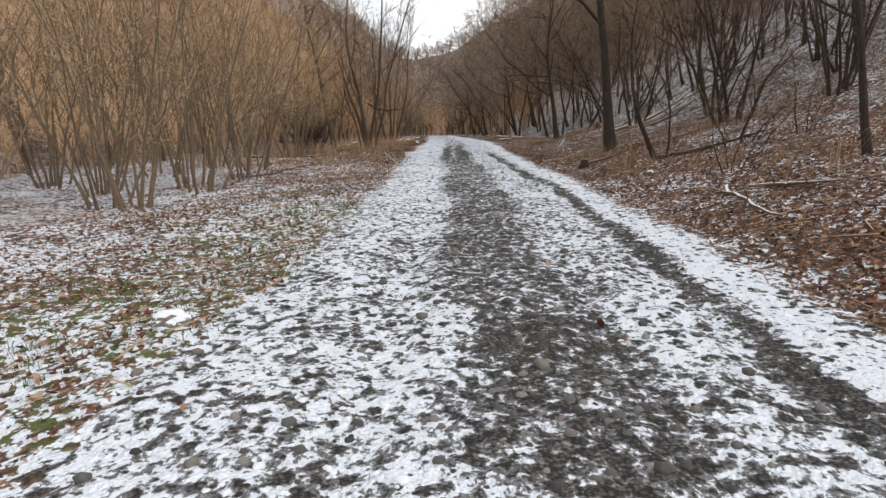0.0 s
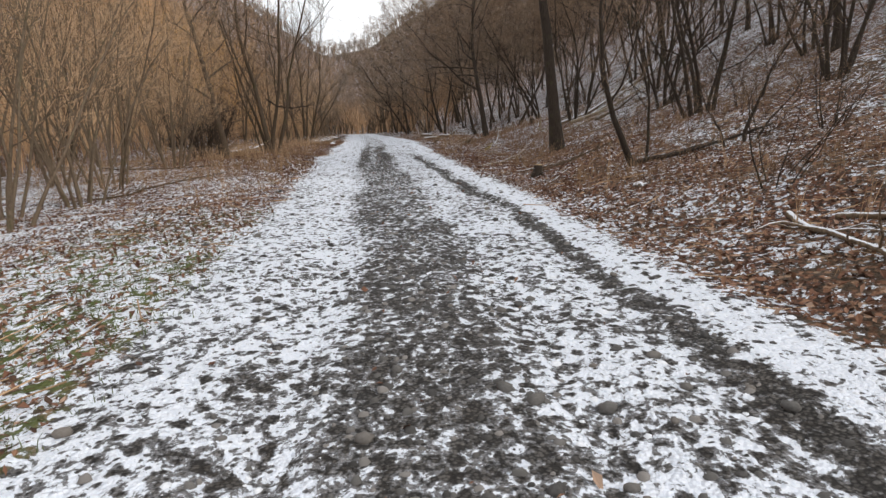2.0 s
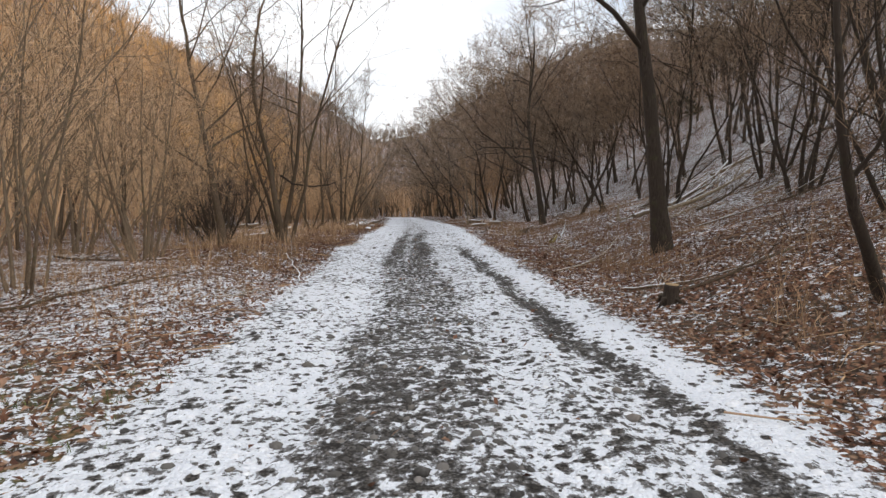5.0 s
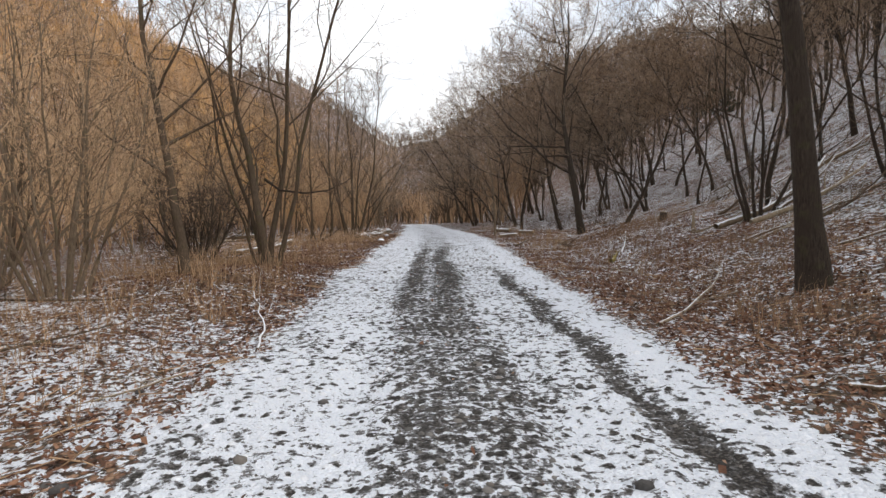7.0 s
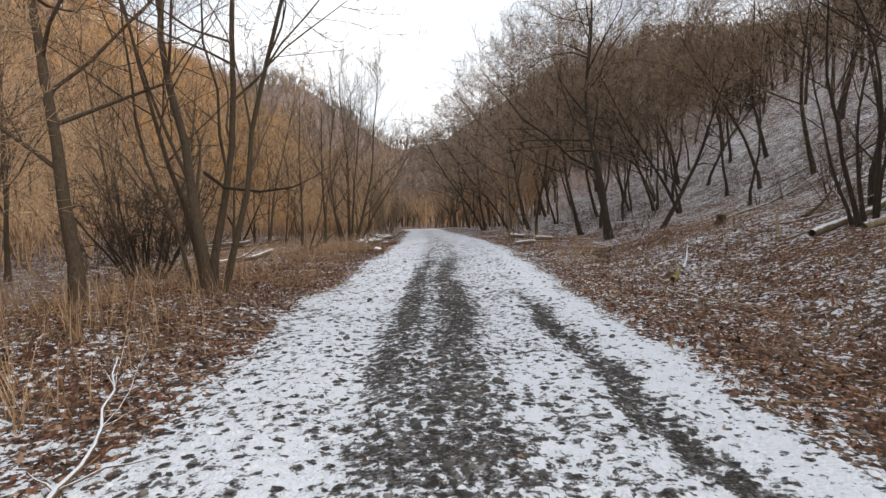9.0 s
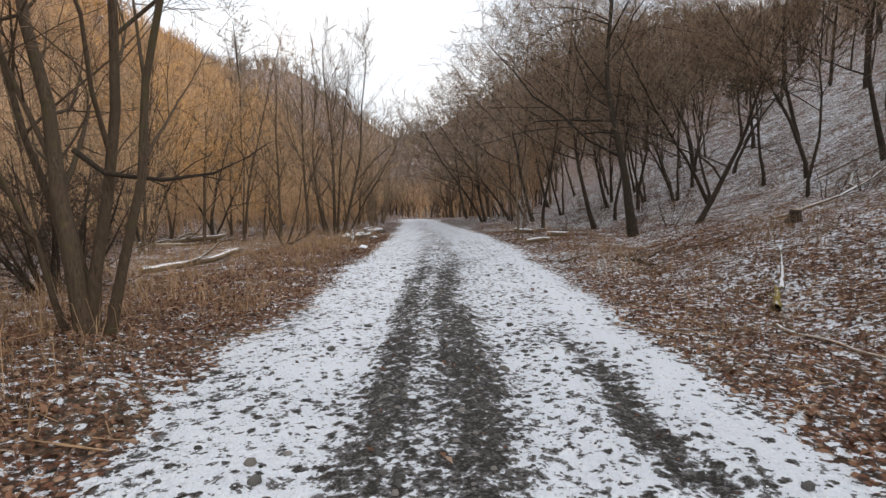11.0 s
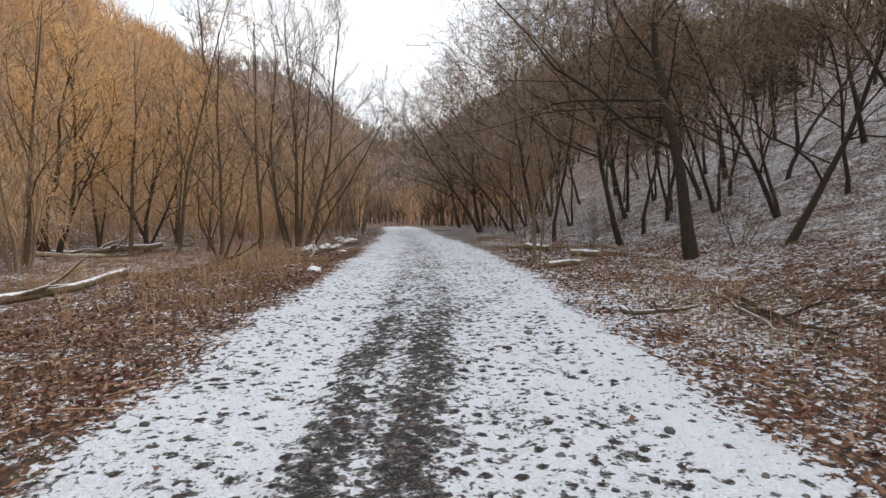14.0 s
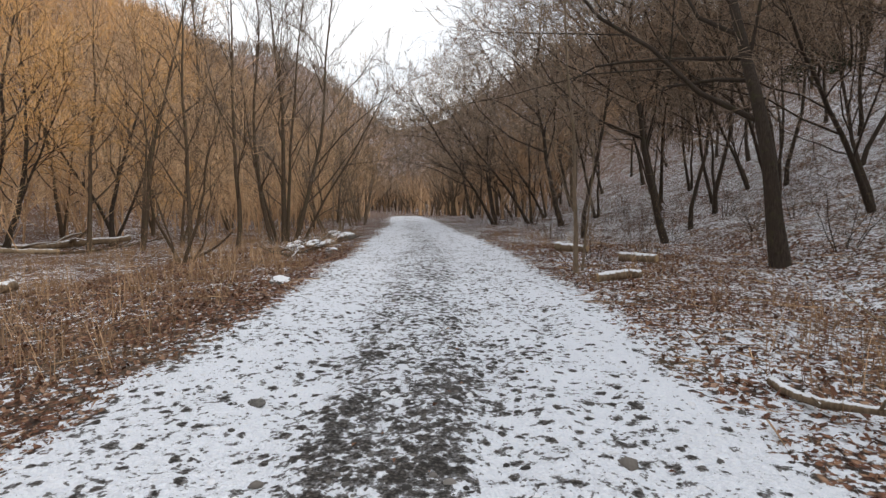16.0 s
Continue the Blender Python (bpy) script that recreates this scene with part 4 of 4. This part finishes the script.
def evergreen(x, y, wide, tall):
    """A low conifer: stems hidden in sprays of needles."""
    r = np.random.RandomState(9)
    top = new("evergreen_bush")
    top.matrix_basis = pose(x, y, float(height(x, y)))
    st = Tubes()
    st.add([Vector((0, 0, -0.3)), Vector((0.1, 0, tall * 0.5)), Vector((0, 0, tall))], [0.12, 0.08, 0.01], 7)
    child("trunk", st.mesh("trunk", BARK_DARK), top)
    sp = Tubes()
    for _ in range(900):
        a, t = r.uniform(0, 6.28), r.uniform(0.02, 1) ** 0.8
        q = wide * 0.5 * math.sqrt(max(1 - t, 0)) * r.uniform(0.5, 1.1)
        p = Vector((math.cos(a) * q, math.sin(a) * q, t * tall * r.uniform(0.85, 1)))
        d = Vector((math.cos(a), math.sin(a), r.uniform(-0.3, 0.6))) * r.uniform(0.25, 0.6)
        sp.add([p, p + d * 0.5, p + d], [0.05, 0.07, 0.001], 3)
    child("crown", sp.mesh("crown", EVERGREEN), top)
    tagged(top, "dark evergreen bush high on the snowy bank", "bush")


evergreen(30.2, 79.0, 5.0, 3.4)


# ---- leaves, stones, clumps of snow, dry grass ----
def scatter(n, area, seed, want):
    """Places on the ground, kept by the chance that want gives."""
    r = np.random.RandomState(seed)
    got = np.zeros((0, 2))
    while len(got) < n:
        p = np.stack([r.uniform(area[0], area[1], n), r.uniform(area[2], area[3], n)], 1)
        got = np.concatenate([got, p[r.uniform(0, 1, n) < want(p[:, 0], p[:, 1])]])
    return got[:n], r


def sheet(name, co, faces, mat, label, category, soft=False):
    me = bpy.data.meshes.new(name)
    me.from_pydata(co.reshape(-1, 3).tolist(), [], faces)
    me.materials.append(mat)
    if soft:
        me.polygons.foreach_set("use_smooth", np.ones(len(me.polygons), bool))
    tagged(new(name, me), label, category, kind="stuff")


def leaves(name, n, area, seed, want, lo, hi, lift=0.012):
    p, r = scatter(n, area, seed, want)
    z = height(p[:, 0], p[:, 1]) + r.uniform(0.0, 2 * lift, n)
    a, s = r.uniform(0, 6.28, n), r.uniform(lo, hi, n)
    w = s * r.uniform(0.45, 0.8, n)
    tilt, fold = r.normal(0, 0.5, n), r.uniform(0.05, 0.75, n)
    d = np.stack([np.cos(a), np.sin(a), tilt], 1)
    e = np.stack([-np.sin(a), np.cos(a), r.normal(0, 0.4, n)], 1)
    up = np.array([0, 0, 1.0])
    c = np.concatenate([p, z[:, None]], 1)
    b = c - d * s[:, None] / 2
    t = c + d * s[:, None] / 2 + up * (s * r.uniform(0, 0.3, n))[:, None]
    l = c + e * w[:, None] / 2 + up * (w * fold)[:, None]
    q = c - e * w[:, None] / 2 + up * (w * fold)[:, None]
    co = np.stack([b, l, t, q], 1)
    k = np.arange(n)[:, None] * 4
    sheet(name, co, (k + np.array([[0, 2, 1]])).tolist() + (k + np.array([[0, 3, 2]])).tolist(), LEAF, "brown fallen leaves strewn beside the track", "leaves")


def verge(x, y):
    u = x - centre(y)
    c, l, g = bands(x, y)
    return np.clip((l - 0.35) * 1.6, 0.015, 1) * np.clip(1.25 - 2.0 * c, 0.1, 1) * np.clip(1.25 - np.abs(u) / 14, 0.2, 1)


leaves("fallen_leaves", 52000, (-6, 9, 0.5, 46), 1, verge, 0.035, 0.072)
leaves("small_fallen_leaves", 36000, (-5, 7.5, 0.5, 36), 2, verge, 0.02, 0.045)


def domes(name, n, area, seed, want, lo, hi, flat, mat, label, category):
    """Small low lumps, each an uneven ring with a raised top."""
    p, r = scatter(n, area, seed, want)
    z = height(p[:, 0], p[:, 1])
    s = lo + (hi - lo) * r.uniform(0, 1, n) ** 2.2
    k = 6
    t = np.linspace(0, 6.28, k, endpoint=False)[None, :] + r.uniform(0, 6.28, n)[:, None]
    rad = s[:, None] * r.uniform(0.65, 1.2, (n, k))
    sq = r.uniform(0.6, 1.0, n)[:, None]
    ring = np.stack([p[:, :1] + rad * np.cos(t), p[:, 1:] + rad * np.sin(t) * sq, np.repeat(z[:, None] - 0.006, k, 1)], -1)
    ring2 = np.stack([p[:, :1] + 0.66 * rad * np.cos(t), p[:, 1:] + 0.66 * rad * np.sin(t) * sq,
                      z[:, None] + (s * flat)[:, None] * r.uniform(0.6, 1.0, (n, k))], -1)
    cap = np.stack([p[:, 0], p[:, 1], z + s * flat * 1.15], -1)[:, None]
    co = np.concatenate([ring, ring2, cap], 1)
    base = np.arange(n)[:, None] * (2 * k + 1)
    f = []
    for i in range(k):
        j = (i + 1) % k
        f += (base + np.array([[i, j, k + j, k + i]])).tolist() + (base + np.array([[k + i, k + j, 2 * k]])).tolist()
    sheet(name, co, f, mat, label, category, soft=True)


def track(x, y):
    return np.clip(1.2 - np.abs(x - centre(y)) / 2.3, 0, 1) * np.clip(1.3 - y / 40, 0.2, 1)


n_stone = Nodes("loose_gravel", 0.85)
n_stone.color(n_stone.ramp(n_stone.put("ShaderNodeNewGeometry").outputs["Random Per Island"], [(0.05, (0.05, 0.047, 0.044)), (0.6, (0.13, 0.123, 0.114)), (1.0, (0.26, 0.24, 0.22))]))
n_snow = Nodes("clumped_snow", 0.55)
n_snow.color(n_snow.ramp(n_snow.noise(n_snow.position(), 40, 3), [(0.3, (0.72, 0.74, 0.78)), (0.7, (0.87, 0.88, 0.9))]))
domes("loose_stones", 4500, (-1.6, 4.0, 0.5, 44), 3, lambda x, y: track(x, y) * np.clip(1.15 - 2.1 * bands(x, y)[0], 0.04, 1), 0.01, 0.04, 0.5, n_stone.m, "loose grey stones of the gravel track", "gravel")
domes("snow_clumps", 4000, (-5, 8, 0.5, 44), 4, lambda x, y: np.clip(bands(x, y)[0] * 1.8 - 0.35, 0, 1) * (bands(x, y)[0] > 0.24) * np.clip(1.3 - y / 40, 0.2, 1), 0.01, 0.045, 0.3, n_snow.m,
      "small clumps of snow on stones and leaves", "snow")


def grass(name, n, area, seed, want, lo, hi, wide, mat, label):
    p, r = scatter(n, area, seed, want)
    per = 5
    m = n * per
    q = np.repeat(p, per, 0) + r.normal(0, 0.035, (m, 2))
    z = height(q[:, 0], q[:, 1])
    a, h = r.uniform(0, 6.28, m), r.uniform(lo, hi, m)
    lean = r.uniform(0.2, 1.5, m) * h
    s = np.stack([-np.sin(a), np.cos(a), 0 * a], 1) * wide
    b = np.stack([q[:, 0], q[:, 1], z - 0.01], 1)
    mid = b + np.stack([np.cos(a) * lean * 0.3, np.sin(a) * lean * 0.3, h * 0.6], 1)
    e = b + np.stack([np.cos(a) * lean, np.sin(a) * lean, h * r.uniform(0.6, 1, m)], 1)
    co = np.stack([b - s, b + s, mid + s * 0.7, mid - s * 0.7, e], 1)
    k = np.arange(m)[:, None] * 5
    sheet(name, co, (k + np.array([[0, 1, 2, 3]])).tolist() + (k + np.array([[3, 2, 4]])).tolist(), mat, label, "grass")


def meadow(x, y):
    u = x - centre(y)
    left = smooth(2.3, 3.2, -u) * (1 - smooth(7, 12, -u)) * smooth(12, 19, y)
    right = 0.4 * smooth(2.4, 3.2, u) * (1 - smooth(4.0, 6, u)) * (0.35 + 0.65 * smooth(25, 31, y))
    return np.clip((left + right) * (0.35 + 0.8 * wobble(x * 2 + 9, y * 2)), 0, 1)


grass("dry_grass", 4000, (-12, 8, 4, 56), 5, meadow, 0.08, 0.32, 0.003, STRAW, "dry brown grass along the edges of the track")
grass("green_grass", 900, (-5, 0, 1, 13), 11, lambda x, y: np.clip(bands(x, y)[2] * (0.4 + wobble(x * 3, y * 3)), 0, 1), 0.03, 0.09, 0.003, GRASS_GREEN,
      "short green grass among leaves and snow")
grass("dead_weed_stalks", 800, (-9, 8, 5, 50), 6, meadow, 0.35, 0.85, 0.0035, TWIG_TAN, "dead weed stalks standing beside the track")

def brush(x, y):
    u = x - centre(y)
    return np.clip(smooth(2.9, 3.8, u) * (1 - smooth(7, 10, u)) * (0.3 + 0.9 * wobble(x * 1.6 + 3, y * 1.6)), 0, 1)


grass("brushwood", 1100, (4, 12, 7, 36), 12, brush, 0.12, 0.5, 0.0035, TWIG_BROWN, "low russet brush and dead stems on the leafy bank")


def litter_twigs(n, area, seed, want):
    p, r = scatter(n, area, seed, want)
    t = Tubes()
    for x, y in p:
        a, ln = r.uniform(0, 6.28), r.uniform(0.12, 0.75)
        pts = []
        for k in range(3):
            q = ((k - 1) * ln / 2)
            px, py = x + math.cos(a) * q + r.normal(0, 0.02), y + math.sin(a) * q + r.normal(0, 0.02)
            pts.append(Vector((px, py, float(height(px, py)) + 0.012 + r.uniform(0, 0.03))))
        w = r.uniform(0.003, 0.009)
        t.add(pts, [w, w * 0.8, 0.0015], 3)
    tagged(new("fallen_twigs", t.mesh("fallen_twigs", TWIG_TAN)), "thin dead twigs strewn over the leaves", "twigs", kind="stuff")


litter_twigs(3200, (-9, 13, 1, 48), 8, lambda x, y: np.clip(bands(x, y)[1] * 0.9 - 0.1, 0, 1))


# ---- stones and leaves that lie singly on the ground ----
def pebble(seed):
    bm = bmesh.new()
    bmesh.ops.create_icosphere(bm, subdivisions=1, radius=1)
    for v in bm.verts:
        q = v.co * 1.1 + Vector((seed * 2.7, seed * 1.3, seed))
        v.co *= 1 + 0.4 * noise.noise(q)
        v.co.z *= 0.55
    me = bpy.data.meshes.new("stone")
    bm.to_mesh(me)
    bm.free()
    me.polygons.foreach_set("use_smooth", np.ones(len(me.polygons), bool))
    me.materials.append(PEBBLE)
    return me


def leaf(seed):
    """A curled leaf: a midrib with lobed halves folded up along it."""
    g = random.Random(seed)
    bm = bmesh.new()
    mid = [bm.verts.new((0.5 * t, 0.03 * math.sin(3 * t + seed), 0.12 * t * t)) for t in (-1, -0.5, 0, 0.5, 1)]
    for side in (-1, 1):
        rim = [bm.verts.new((0.5 * t + 0.06, side * w * g.uniform(0.8, 1.2), 0.12 * t * t + w * g.uniform(0.2, 0.7))) for t, w in ((-0.5, 0.22), (0, 0.32), (0.5, 0.2))]
        for a in ((mid[0], mid[1], rim[0]), (mid[1], mid[2], rim[1], rim[0]), (mid[2], mid[3], rim[2], rim[1]), (mid[3], mid[4], rim[2])):
            bm.faces.new(a)
    bmesh.ops.recalc_face_normals(bm, faces=bm.faces)
    me = bpy.data.meshes.new("leaf")
    bm.to_mesh(me)
    bm.free()
    me.materials.append(LEAF_SINGLE)
    return me


_pb = Nodes("worn_pebble", 0.8)
_po = _pb.put("ShaderNodeObjectInfo")
_pb.color(_pb.mix(0.3, _pb.ramp(_po.outputs["Random"], [(0.0, (0.05, 0.047, 0.045)), (0.6, (0.13, 0.122, 0.112)), (1.0, (0.24, 0.21, 0.18))]),
                  _pb.ramp(_pb.noise(_pb.position(), 60, 4), [(0.3, (0.05, 0.046, 0.042)), (0.7, (0.2, 0.19, 0.175))])))
PEBBLE = _pb.m
_ls = Nodes("curled_leaf", 0.75)
_lo = _ls.put("ShaderNodeObjectInfo")
_ls.color(_ls.mix(0.3, _ls.ramp(_lo.outputs["Random"], [(0.0, (0.06, 0.03, 0.02)), (0.4, (0.2, 0.085, 0.045)), (0.75, (0.36, 0.2, 0.12)), (1.0, (0.55, 0.42, 0.32))]),
                  _ls.ramp(_ls.noise(_ls.position(), 70, 4), [(0.3, (0.07, 0.035, 0.022)), (0.7, (0.34, 0.19, 0.115))])))
LEAF_SINGLE = _ls.m

_kinds = [pebble(k) for k in range(6)]
_places, _pr = scatter(280, (-1.6, 4.2, 1.0, 34), 41, lambda x, y: np.clip(1.3 - np.abs(x - centre(y) + 0.3) / 2.2, 0, 1) * np.clip(1.2 - y / 36, 0.1, 1))
for x, y in _places:
    size = 0.022 + 0.04 * _pr.uniform() ** 2
    ob = child("stone", _kinds[_pr.randint(6)], GROUND_THING)
    ob.matrix_basis = pose(x, y, float(height(x, y)) + 0.15 * size, _pr.uniform(-12, 12), _pr.uniform(-12, 12), _pr.uniform(0, 360)) @ Matrix.Diagonal((size, size * 0.8, size, 1))
_kinds = [leaf(k) for k in range(6)]
_places, _pr = scatter(280, (-3.8, 6.0, 1.5, 34), 42, lambda x, y: verge(x, y) * smooth(1.8, 2.2, np.abs(x - centre(y))) * (np.abs(x - centre(y)) < 3.6))
for x, y in _places:
    size = _pr.uniform(0.055, 0.1)
    ob = child("leaf", _kinds[_pr.randint(6)], GROUND_THING)
    ob.matrix_basis = pose(x, y, float(height(x, y)) + 0.012, _pr.uniform(-25, 25), _pr.uniform(-25, 25), _pr.uniform(0, 360)) @ Matrix.Diagonal((size, size, size, 1))
